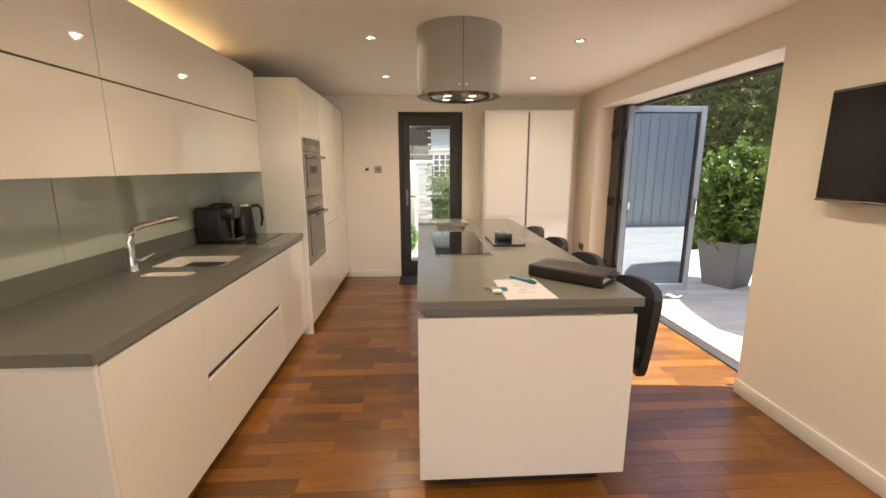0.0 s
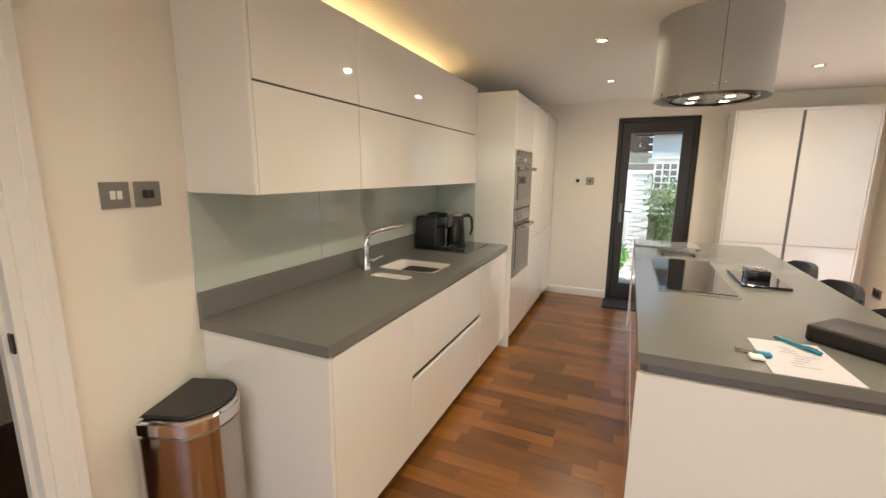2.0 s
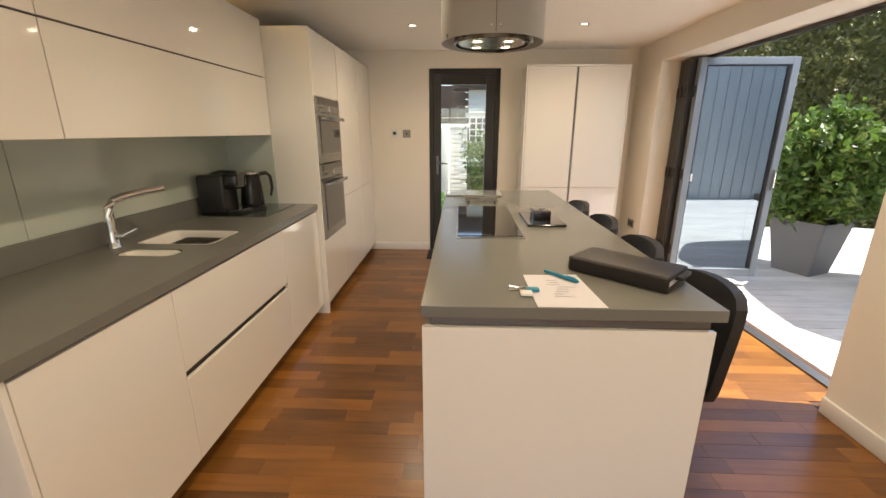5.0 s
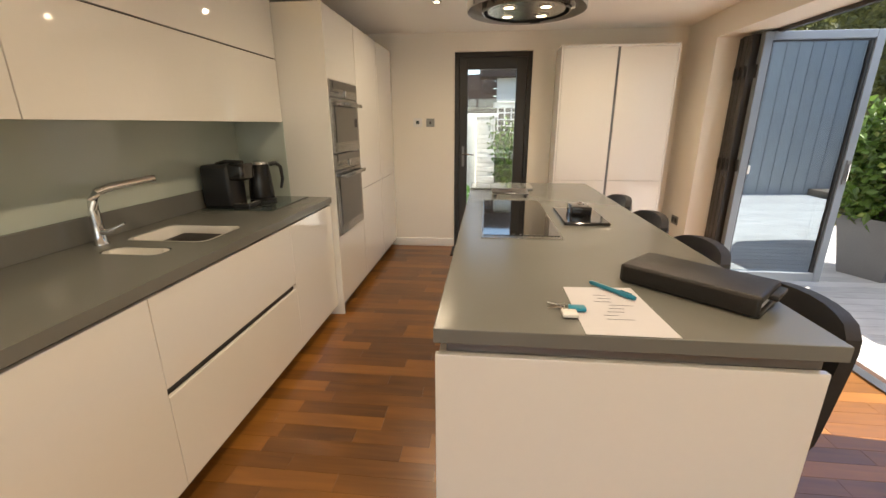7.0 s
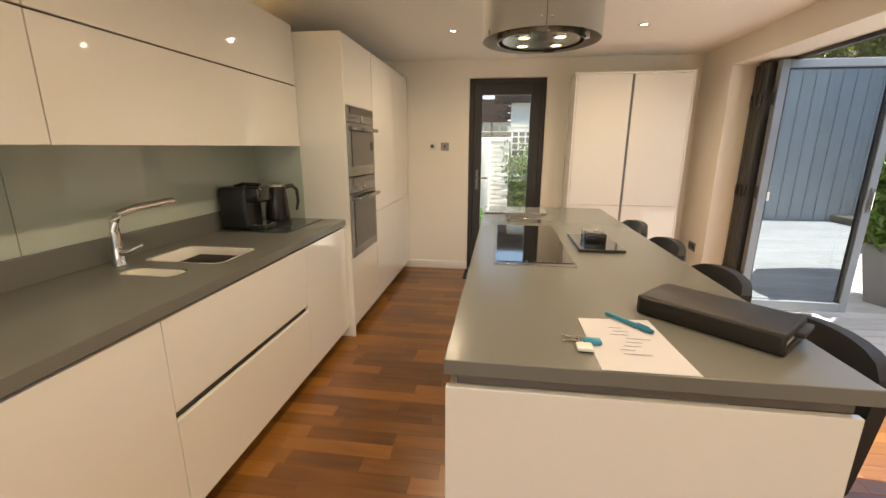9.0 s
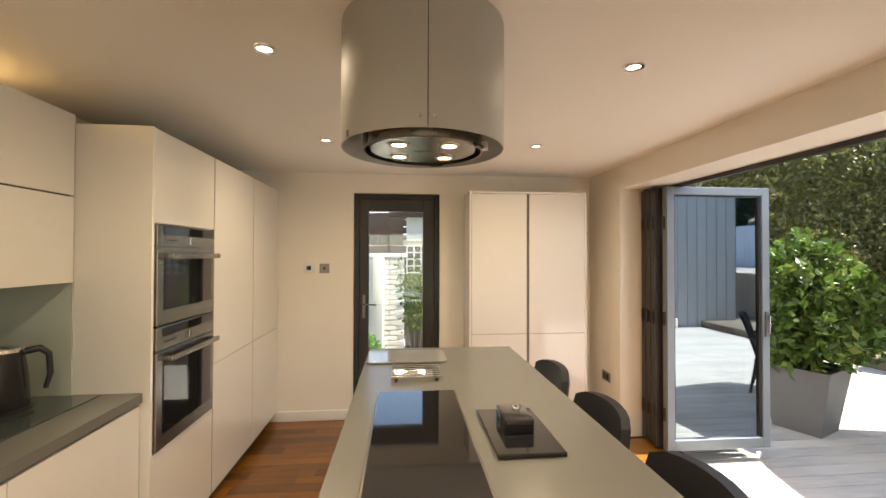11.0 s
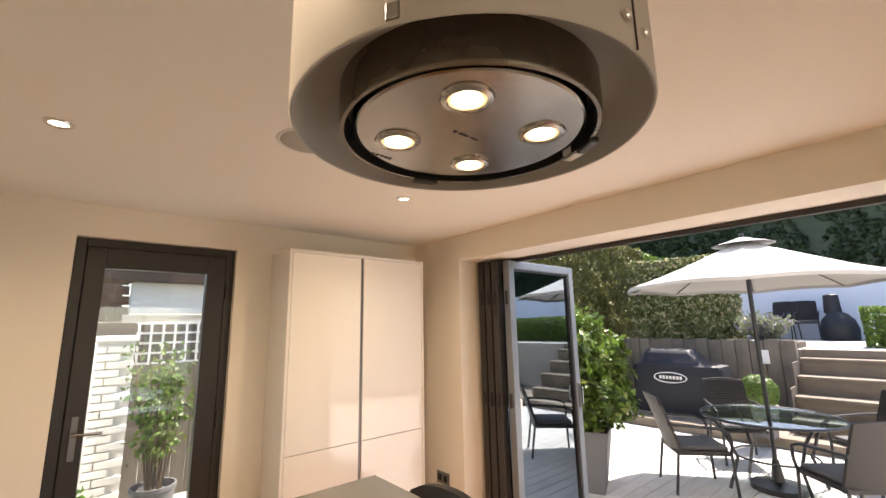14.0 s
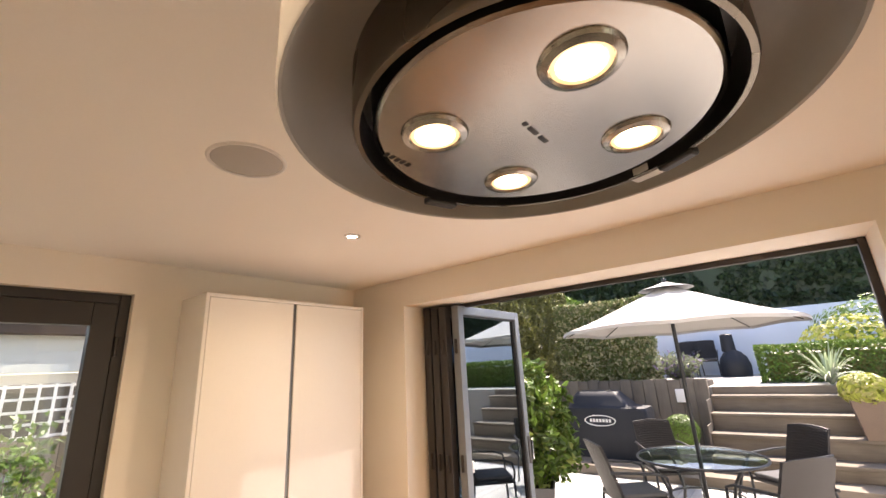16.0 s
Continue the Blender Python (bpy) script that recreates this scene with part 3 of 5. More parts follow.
def bowl(x0, y0, x1, y1, depth, floor_mat, label):
    s = thing("sink_bowl", ((x0 + x1) / 2, (y0 + y1) / 2, 0.888 - depth), label, "sink", "sink bowls")
    o = s.location
    bm = bmesh.new()
    rings = []
    for r, z, inset in ((0.05, 0.9145, 0.0015), (0.05, 0.9165, 0.003), (0.046, 0.9165, 0.018), (0.046, 0.900, 0.024), (0.055, 0.888 - depth * 0.8, 0.028), (0.05, 0.888 - depth, 0.045)):
        rings.append([bm.verts.new((x - o.x, y - o.y, z - o.z)) for x, y in rounded(x0 + inset, y0 + inset, x1 - inset, y1 - inset, r)])
    for a, b in zip(rings, rings[1:]):
        for i in range(len(a)):
            bm.faces.new((a[i], a[(i + 1) % len(a)], b[(i + 1) % len(a)], b[i]))
    bm.faces.new(rings[-1])
    finish("basin", bm, M_CERAMIC, s, True)
    lathe(s, "waste", [(0, 0.004), (0.035, 0.004), (0.04, 0.001)], M_CHROME, 20, cap=False)
    if floor_mat:
        box(s, "mat", (x0 + 0.11, y0 + 0.032, 0.888 - depth + 0.003), (x1 - 0.032, y1 - 0.06, 0.893), floor_mat, 0.008)
    s.location.z += WDROP
    return s


bowl(SX0, SY0, SX1, SY1, 0.15, material("dark_brown_sink_mat", (0.012, 0.008, 0.006), 0.6, var=0.2, fine=150, bump=0.3), "white ceramic undermounted sink bowl with dark mat")
bowl(TX0, TY0, TX1, TY1, 0.01, None, "small shallow white ceramic half bowl")

_kt_scale = 1.16
_t = thing("tap", (-1.255, 2.16, 0.92 + WDROP), "chrome single-lever mixer tap with angled spout", "tap")
lathe(_t, "base", [(0.027, 0), (0.027, 0.006), (0.023, 0.012), (0.022, 0.09), (0.021, 0.15)], M_CHROME, 24)
tube(_t, "spout", [(0, 0, 0.14), (0.002, 0.004, 0.19), (0.015, 0.02, 0.222), (0.045, 0.05, 0.238), (0.10, 0.11, 0.252), (0.16, 0.175, 0.264)], [0.0205, 0.0195, 0.018, 0.017, 0.0155, 0.0145], M_CHROME, 16)
tube(_t, "lever", [(0.02, -0.002, 0.055), (0.052, -0.002, 0.058), (0.075, 0.01, 0.074), (0.105, 0.025, 0.09)], [0.014, 0.012, 0.006, 0.005], M_CHROME, 12)

tagged(boxes(None, "splashback", [((XL, 1.13, 1.0185), (XL + 0.008, 1.868, 1.421)), ((XL, 1.872, 1.0185), (XL + 0.008, YT - 0.004, 1.421)), ((XL + 0.0085, YT - 0.010, 0.9085), (-1.004, YT - 0.002, 1.421))], M_SPLASH, 0.001), "pale grey-green back-painted glass splashback", "splashback")


def wall_unit(y0, y1, label):
    u = thing("wall_cabinet", (XL, y0, 1.413), label, "kitchen cabinet", "wall cabinets")
    box(u, "carcass", (XL + 0.001, y0, 1.423), (-1.026, y1, 2.172), M_CARC, 0.001)
    # dark strips behind the door seams stand in for their shade
    boxes(u, "seam_shade_strip", [((-1.0255, y0, 1.78), (-1.0242, y1, 1.82)), ((-1.0255, y1 - 0.01, 1.415), (-1.0242, y1, 1.779))], M_DARKGAP, 0)
    gloss(u, "lift_up_door", (-1.024, y0 + 0.002, 1.415), (-1.004, y1 - 0.002, 1.800))
    gloss(u, "lift_up_door", (-1.024, y0 + 0.002, 1.807), (-1.004, y1 - 0.002, 2.175))
    return u


wall_unit(1.158, 1.772, "white high-gloss wall cabinet with lift-up doors")
wall_unit(1.772, YT - 0.004, "wide white high-gloss wall cabinet with lift-up doors")
_e = thing("wall_cabinet_end_panel", (XL, 1.138, 1.415), "white gloss panel on the end of the wall cabinets", "cabinet panel")
gloss(_e, "panel", (XL + 0.001, 1.138, 1.415), (-1.002, 1.156, 2.177))
_l = thing("led_strip", (-1.25, 1.2, 2.178), "warm glowing LED strip on top of the wall cabinets", "strip light")
box(_l, "channel", (-1.30, 1.2, 2.176), (-1.27, YT - 0.1, 2.184), M_RAIL, 0.001)
box(_l, "diffuser", (-1.298, 1.2, 2.1845), (-1.272, YT - 0.1, 2.188), M_LED, 0)

# tall units
XT = -0.677
_s = thing("tall_end_panel", (XL, YT, 0), "white gloss full-height panel beside the ovens", "cabinet panel")
gloss(_s, "panel", (XL + 0.001, YT, 0), (XT + 0.002, YT + 0.02, 2.138))
_o = thing("oven_housing", (XL, YT + 0.022, 0), "tall white gloss oven housing cabinet", "kitchen cabinet", "tall cabinets")
Y0, Y1 = YT + 0.022, 4.058
boxes(_o, "carcass", [((XL + 0.002, Y0, 0.09), (XT - 0.3, Y1, 2.13)), ((XT - 0.3, Y0, 0.09), (XT - 0.022, Y1, 0.61)), ((XT - 0.3, Y0, 1.69), (XT - 0.022, Y1, 2.13)), ((XT - 0.3, Y1 - 0.016, 0.61), (XT - 0.022, Y1, 1.69))], M_CARC, 0)
box(_o, "plinth", (XL + 0.02, Y0, 0), (XT - 0.06, Y1, 0.088), M_GREY, 0.001)
gloss(_o, "door", (XT - 0.02, Y0 + 0.001, 1.692), (XT, Y1 - 0.0015, 2.135))
gloss(_o, "drawer_front", (XT - 0.02, Y0 + 0.001, 0.085), (XT, Y1 - 0.0015, 0.608))


def tall_unit(y0, y1):
    u = thing("tall_cabinet", (XL, y0, 0), "tall white gloss larder cabinet with a low split door", "kitchen cabinet", "tall cabinets")
    box(u, "carcass", (XL + 0.002, y0 + 0.001, 0.09), (XT - 0.022, y1 - 0.001, 2.13), M_CARC, 0)
    box(u, "plinth", (XL + 0.02, y0, 0), (XT - 0.06, y1, 0.088), M_GREY, 0.001)
    gloss(u, "door", (XT - 0.02, y0 + 0.010, 0.868), (XT, y1 - 0.002, 2.135))
    gloss(u, "door", (XT - 0.02, y0 + 0.010, 0.085), (XT, y1 - 0.002, 0.8645))
    box(u, "handle_rail", (XT - 0.021, y0 - 0.001, 0.09), (XT - 0.003, y0 + 0.009, 2.13), M_RAIL, 0)


tall_unit(4.060, 4.735)
tall_unit(4.735, YF - 0.004)


def oven(z0, z1, top_strip, label):
    v = thing("built_in_oven", (XT, Y0, z0), label, "oven", "built-in ovens")
    a, b = Y0 + 0.006, Y1 - 0.020
    box(v, "body", (XT - 0.30, a, z0), (XT - 0.006, b, z1), M_STEEL, 0.001)
    box(v, "control_panel", (XT - 0.005, a, z1 - 0.105), (XT + 0.010, b, z1), M_STEEL, 0.003)
    box(v, "display", (XT + 0.0105, a + 0.05, z1 - 0.048), (XT + 0.013, b - 0.012, z1 - 0.004), M_BLACKGLASS, 0.001)
    box(v, "dial", (XT + 0.0105, (a + b) / 2 - 0.008, z1 - 0.095), (XT + 0.020, (a + b) / 2 + 0.008, z1 - 0.055), M_CHROME, 0.003)
    boxes(v, "buttons", [((XT + 0.0105, a + 0.06 + 0.024 * i, z1 - 0.078), (XT + 0.012, a + 0.076 + 0.024 * i, z1 - 0.070)) for i in range(5)], M_DARKGAP, 0.0005)
    box(v, "door", (XT - 0.005, a, z0), (XT + 0.012, b, z1 - 0.118), M_STEEL, 0.003)
    box(v, "window", (XT + 0.0125, a + 0.055, z0 + 0.07), (XT + 0.0155, b - 0.045, z1 - 0.135), M_BLACKGLASS, 0.001)
    bm = add_box(bmesh.new(), (0.045, a - Y0 + 0.045, z1 - z0 - 0.165), (0.062, b - Y0 - 0.03, z1 - z0 - 0.137), 0.006)
    add_box(bm, (0.012, a - Y0 + 0.05, z1 - z0 - 0.162), (0.047, a - Y0 + 0.075, z1 - z0 - 0.14), 0.003)
    add_box(bm, (0.012, b - Y0 - 0.06, z1 - z0 - 0.162), (0.047, b - Y0 - 0.035, z1 - z0 - 0.14), 0.003)
    finish("handle", bm, M_STEEL, v, True)
    return v


oven(1.205, 1.685, True, "stainless steel compact oven with black glass door")
oven(0.615, 1.195, True, "stainless steel single oven with black glass door")

# pair of tall larder doors on the end wall
CX0, CX1, CY = 1.062, 2.145, 5.022
_c = thing("larder_cabinet", (CX0, CY, 0), "white gloss double larder cabinet with low split doors", "kitchen cabinet")
box(_c, "carcass", (CX0 + 0.02, CY + 0.024, 0.09), (CX1 - 0.02, YF - 0.002, 2.09), M_CARC, 0)
box(_c, "plinth", (CX0 + 0.02, CY + 0.06, 0), (CX1 - 0.02, YF - 0.002, 0.088), M_GREY, 0.001)
for a, b in ((CX0, CX0 + 0.019), (CX1 - 0.019, CX1)):
    gloss(_c, "side_panel", (a, CY, 0), (b, YF - 0.002, 2.115))
gloss(_c, "top_panel", (CX0 + 0.0195, CY + 0.003, 2.092), (CX1 - 0.0195, YF - 0.002, 2.113))
for a, b in ((CX0 + 0.021, 1.582), (1.605, CX1 - 0.021)):
    gloss(_c, "door", (a, CY, 0.842), (b, CY + 0.02, 2.09))
    gloss(_c, "door", (a, CY, 0.085), (b, CY + 0.02, 0.838))
box(_c, "handle_rail", (1.583, CY + 0.010, 0.09), (1.604, CY + 0.022, 2.09), M_RAIL, 0)

# island
IX0, IX1, IY0, IY1 = 0.259, 1.203, 1.516, 4.185
_i = thing("kitchen_island", (IX0, IY0, 0), "white gloss kitchen island with grey quartz top", "kitchen island")
box(_i, "top", (IX0, IY0, 0.880), (IX1, IY1, 0.92), M_STONE, 0.0025)
box(_i, "handle_rail", (IX0 + 0.03, IY0 + 0.03, 0.842), (IX1 - 0.03, IY1 - 0.03, 0.8795), M_RAIL, 0.002)
gloss(_i, "end_panel", (IX0 + 0.002, IY0 + 0.014, 0.085), (IX1 - 0.018, IY0 + 0.034, 0.840))
gloss(_i, "end_panel", (IX0 + 0.002, IY1 - 0.034, 0.085), (IX1 - 0.018, IY1 - 0.014, 0.840))
box(_i, "carcass", (IX0 + 0.035, IY0 + 0.036, 0.09), (0.90, IY1 - 0.036, 0.839), M_CARC, 0)
box(_i, "plinth", (IX0 + 0.075, IY0 + 0.09, 0), (1.10, IY1 - 0.09, 0.084), M_GREY, 0.001)
gloss(_i, "back_panel", (0.902, IY0 + 0.036, 0.085), (0.92, IY1 - 0.036, 0.839))
for k in range(4):
    a = IY0 + 0.036 + k * (IY1 - IY0 - 0.072) / 4
    b = IY0 + 0.036 + (k + 1) * (IY1 - IY0 - 0.072) / 4
    gloss(_i, "drawer_front", (IX0 + 0.010, a + 0.0015, 0.484), (IX0 + 0.032, b - 0.0015, 0.839))
    gloss(_i, "drawer_front", (IX0 + 0.010, a + 0.0015, 0.085), (IX0 + 0.032, b - 0.0015, 0.452))

_h = thing("induction_hob", (0.543, 2.815, 0.92), "black glass induction hob with a thin steel edge", "hob")
box(_h, "trim", (0.363, 2.366, 0.9203), (0.716, 3.295, 0.924), M_STEEL, 0.0015)
box(_h, "glass", (0.371, 2.409, 0.9243), (0.708, 3.287, 0.9263), M_BLACKGLASS, 0.0008)
boxes(_h, "control_marks", [((0.50 + 0.03 * i, 2.42, 0.92640), (0.512 + 0.03 * i, 2.424, 0.92655)) for i in range(5)], M_CARC, 0)

_b = thing("glass_chopping_board", (0.50, 3.93, 0.92), "grey glass worktop saver board with rounded corners", "chopping board")
prism(_b, "board", rounded(-0.235, -0.15, 0.235, 0.15, 0.035), 0.004, 0.012, material("grey_toughened_glass", (0.30, 0.31, 0.30), 0.06, var=0.03, bump=0, coat=0.5), 0.002)
for _x in (-0.2, 0.2):
    for _y in (-0.12, 0.12):
        lathe(_b, "foot", [(0.01, 0), (0.01, 0.0042)], M_BLACK, 10, (_x, _y, 0))

_r = thing("trivet", (0.545, 3.55, 0.92), "chrome bar trivet with eight rods", "trivet")
for k in range(7):
    y = -0.105 + 0.035 * k
    tube(_r, "rod", [(-0.125, y, 0.022), (0.125, y, 0.022)], 0.0065, M_CHROME, 10)
for _x in (-0.1, 0.1):
    tube(_r, "cross_bar", [(_x, -0.11, 0.011), (_x, 0.11, 0.011)], 0.005, M_BLACK, 8)
    for _y in (-0.1, 0.1):
        lathe(_r, "foot", [(0.009, 0), (0.009, 0.016), (0.006, 0.02)], M_BLACK, 10, (_x, _y, 0))

_y = thing("black_tray", (0.875, 2.83, 0.92), "square black gloss tray on the island", "tray")
box(_y, "base", (0.765, 2.64, 0.92), (0.985, 3.02, 0.936), M_BLACKGL, 0.004, 2)
_k = thing("phone_holder", (0.875, 2.85, 0.9362), "small black block stand with a chrome dial", "stand")
box(_k, "block", (0.825, 2.78, 0.9362), (0.925, 2.93, 0.985), M_BLACKGL, 0.006, 3)
lathe(_k, "dial", [(0, 0.056), (0.014, 0.055), (0.017, 0.050), (0.017, 0.0485)], M_CHROME, 20, (0.015, 0.04, 0), cap=False)
lathe(_k, "cap", [(0, 0.0575), (0.005, 0.057), (0.005, 0.055)], M_BLACK, 12, (0.015, 0.04, 0), cap=False)

# papers on the island
_p = thing("sheet_of_paper", (0.735, 1.675, 0.9205), "white sheet of paper with faint handwriting", "paper")
bm = bmesh.new()
_q = [(-0.115, 0.140), (0.085, 0.150), (0.104, -0.156), (-0.112, -0.157)]
vs = []
for j in range(9):
    for i in range(7):
        u, v = i / 6, j / 8
        a = Vector(_q[0]).lerp(Vector(_q[1]), u)
        b = Vector(_q[3]).lerp(Vector(_q[2]), u)
        c = b.lerp(a, v)
        vs.append(bm.verts.new((c.x, c.y, 0.0012 + 0.002 * max(0, u - 0.75) * v + 0.0015 * abs(v - 0.5))))
for j in range(8):
    for i in range(6):
        bm.faces.new((vs[j * 7 + i], vs[j * 7 + i + 1], vs[j * 7 + i + 8], vs[j * 7 + i + 7]))
r = bmesh.ops.extrude_face_region(bm, geom=list(bm.faces))
for v in r["geom"]:
    if isinstance(v, bmesh.types.BMVert):
        v.co.z -= 0.0008
bmesh.ops.recalc_face_normals(bm, faces=bm.faces)
finish("sheet", bm, M_PAPER, _p, True)
_rng = random.Random(4)
boxes(_p, "handwriting", [tuple((Vector((0.735 + x0, 1.675 + y, 0.9233)), Vector((0.735 + x0 + w, 1.675 + y + 0.0025, 0.9237)))) for x0, y, w in [(-0.03 + _rng.uniform(-0.02, 0.02), 0.08 - 0.022 * k, _rng.uniform(0.03, 0.07)) for k in range(8)]], M_INK, 0)
_n2 = thing("pen", (0.752, 1.785, 0.931), "turquoise ballpoint pen lying on the paper", "pen")
_d = Vector((0.10, -0.125, 0)).normalized()
tube(_n2, "barrel", [-_d * 0.075, -_d * 0.07, _d * 0.02, _d * 0.022], [0.004, 0.0065, 0.0065, 0.006], M_PEN, 14)
tube(_n2, "cap", [_d * 0.022, _d * 0.07, _d * 0.078], [0.0072, 0.0072, 0.005], M_PEN, 14)
tube(_n2, "clip", [_d * 0.03 + Vector((0, 0, 0.0085)), _d * 0.065 + Vector((0, 0, 0.0085))], 0.0018, M_PEN, 8)
_ky = thing("bunch_of_keys", (0.610, 1.645, 0.9205), "bunch of keys with white fob and blue tag", "keys")
bm = add_box(bmesh.new(), (-0.028, -0.05, 0.0035), (0.012, -0.012, 0.014), 0.004)
finish("white_fob", bm, M_WHITEPL, _ky, True, "white plastic fob")
bm = add_box(bmesh.new(), (-0.005, -0.012, 0.0035), (0.04, 0.018, 0.015), 0.005)
finish("blue_tag", bm, material("blue_tag", (0.02, 0.24, 0.36), 0.3, var=0.05), _ky, True, "turquoise tag")
tube(_ky, "ring", arc((-0.005, 0.02, 0.005), 0.016, 0, 350, 20, "xy"), 0.0014, M_CHROME, 6)
for a in (150, 195):
    u = Vector((math.cos(radians(a)), math.sin(radians(a)), 0))
    w = Vector((-u.y, u.x, 0))
    bm = bmesh.new()
    add_tube(bm, [Vector((-0.01, 0.02, 0.004)) + u * 0.012, Vector((-0.01, 0.02, 0.004)) + u * 0.05], 0.0028, 6)
    add_lathe(bm, [(0.010, 0.0025), (0.010, 0.005)], 14, tuple(Vector((-0.01, 0.02, 0)) + u * 0.012))
    finish("key", bm, M_CHROME, _ky)

# leather organiser: padded wrap closed round a block of pages
_f = thing("leather_portfolio", (1.005, 1.832, 0.92), "thick black leather portfolio folder lying closed", "folder", rz=-43.5)


def loft_pad(parent, name, sx, sy, z0, z1, mat, r=0.02):
    bm = add_box(bmesh.new(), (-sx / 2, -sy / 2, z0), (sx / 2, sy / 2, z1), r, 4)
    return finish(name, bm, mat, parent, True)


loft_pad(_f, "lower_cover", 0.385, 0.20, 0.0, 0.020, M_LEATHER, 0.008)
loft_pad(_f, "upper_cover", 0.385, 0.205, 0.044, 0.070, M_LEATHER, 0.011)
bm = add_box(bmesh.new(), (-0.192, -0.104, 0.001), (0.190, -0.078, 0.068), 0.011, 4)
finish("spine", bm, M_LEATHER, _f, True)
bm = add_box(bmesh.new(), (-0.197, -0.100, 0.001), (-0.175, 0.098, 0.068), 0.010, 4)
finish("folded_end", bm, M_LEATHER, _f, True)
loft_pad(_f, "pages", 0.37, 0.175, 0.0205, 0.0435, M_PAPER, 0.001)
bm = add_box(bmesh.new(), (0.180, -0.02, 0.038), (0.212, 0.085, 0.056), 0.005, 2)
finish("tab", bm, M_LEATHER, _f, True)


_f.scale = (0.95, 0.94, 0.86)


def bar_stool(y):
    s = thing("bar_stool", (1.30, y, 0), "charcoal leather bar stool on a chrome pedestal", "bar stool", "bar stools at the island")
    lathe(s, "base", [(0, 0), (0.20, 0), (0.205, 0.006), (0.20, 0.012), (0.06, 0.028), (0.03, 0.04)], M_CHROME, 36, (-0.11, 0, 0), cap=False)
    lathe(s, "column", [(0.028, 0.035), (0.028, 0.30), (0.02, 0.305), (0.02, 0.47)], M_CHROME, 20, (-0.11, 0, 0))
    tube(s, "footrest", [(-0.11, 0.0, 0.24), (-0.2, 0.12, 0.24), (-0.29, 0.12, 0.24), (-0.31, 0.0, 0.24), (-0.29, -0.12, 0.24), (-0.2, -0.12, 0.24), (-0.11, 0.0, 0.24)], 0.009, M_CHROME, 8)
    bm = add_box(bmesh.new(), (-0.31, -0.215, 0.47), (0.10, 0.215, 0.56), 0.035, 4)
    finish("seat", bm, M_STOOL, s, True)
    # upright back pad, slightly curved, leaning out
    bm = add_box(bmesh.new(), (-0.032, -0.24, 0), (0.032, 0.24, 1), 0.0)
    bmesh.ops.subdivide_edges(bm, edges=list(bm.edges), cuts=7, use_grid_fill=True)
    for v in bm.verts:
        t = v.co.z
        q = v.co.y / 0.24
        edge = max(abs(q), abs(t * 2 - 1))
        thin = 1.0 if edge < 0.8 else math.sqrt(max(0.0, 1 - ((edge - 0.8) / 0.26) ** 2))
        corner = (abs(q) * abs(t * 2 - 1)) ** 6
        v.co = Vector((v.co.x * thin + 0.10 + 0.055 * t - 0.055 * q * q, v.co.y * (1 - 0.05 * corner), 0.40 + t * 0.462 - 0.02 * q * q * (t * 2 - 1) - 0.02 * corner * (1 if t > 0.5 else -1)))
    finish("backrest", bm, M_STOOL, s, True)
    return s


_st = bar_stool(1.97)
for _yy in (2.62, 3.27, 3.92):
    copy_thing(_st, pose(1.30, _yy, 0))

# island extractor
HX, HY = 0.543, 2.822
_hd = thing("cooker_hood", (HX, HY, 1.87), "round silver island cooker hood with four lit lamps", "cooker hood")
HR = 0.276
_hd.location.z = 1.891
HT = ZC - 1.891 - 0.001
lathe(_hd, "shell", [(0.2057, 0.070), (0.238, 0.064), (0.260, 0.042), (HR - 0.005, 0.0125), (HR - 0.002, 0.0110), (HR, 0.014), (HR, HT)], M_HOODSKIN, 80, cap=False)
lathe(_hd, "drum", [(0.198, 0.006), (0.2035, 0.006), (0.2055, 0.010), (0.2055, 0.10)], material("bronzed_hood_drum", (0.17, 0.145, 0.115), 0.28, 0.85, var=0.05), 72, cap=False)
lathe(_hd, "dark_ring", [(0.1975, 0.007), (0.1975, 0.05), (0.186, 0.05), (0.184, 0.012)], M_BLACK, 64, cap=False)
lathe(_hd, "filter_plate", [(0, 0.012), (0.178, 0.012), (0.182, 0.015), (0.182, 0.05)], M_STEEL, 64, cap=False)
for dx in (-0.082, 0.082):
    for dy in (-0.083, 0.083):
        lathe(_hd, "lamp_bezel", [(0.027, 0.0085), (0.029, 0.006), (0.036, 0.008), (0.038, 0.0115)], M_STEEL, 24, (dx, dy, 0), cap=False)
        lathe(_hd, "lamp", [(0, 0.0085), (0.0215, 0.0085), (0.0217, 0.011)], M_HOODBULB, 24, (dx, dy, 0), cap=False)
        lathe(_hd, "reflector", [(0.0217, 0.0095), (0.0272, 0.0085), (0.0272, 0.011)], M_REFLECT, 20, (dx, dy, 0), cap=False)
        spot("hood_lamp", (HX + dx, HY + dy, 1.892), HOOD_W, 110, 0.7, 0.022)
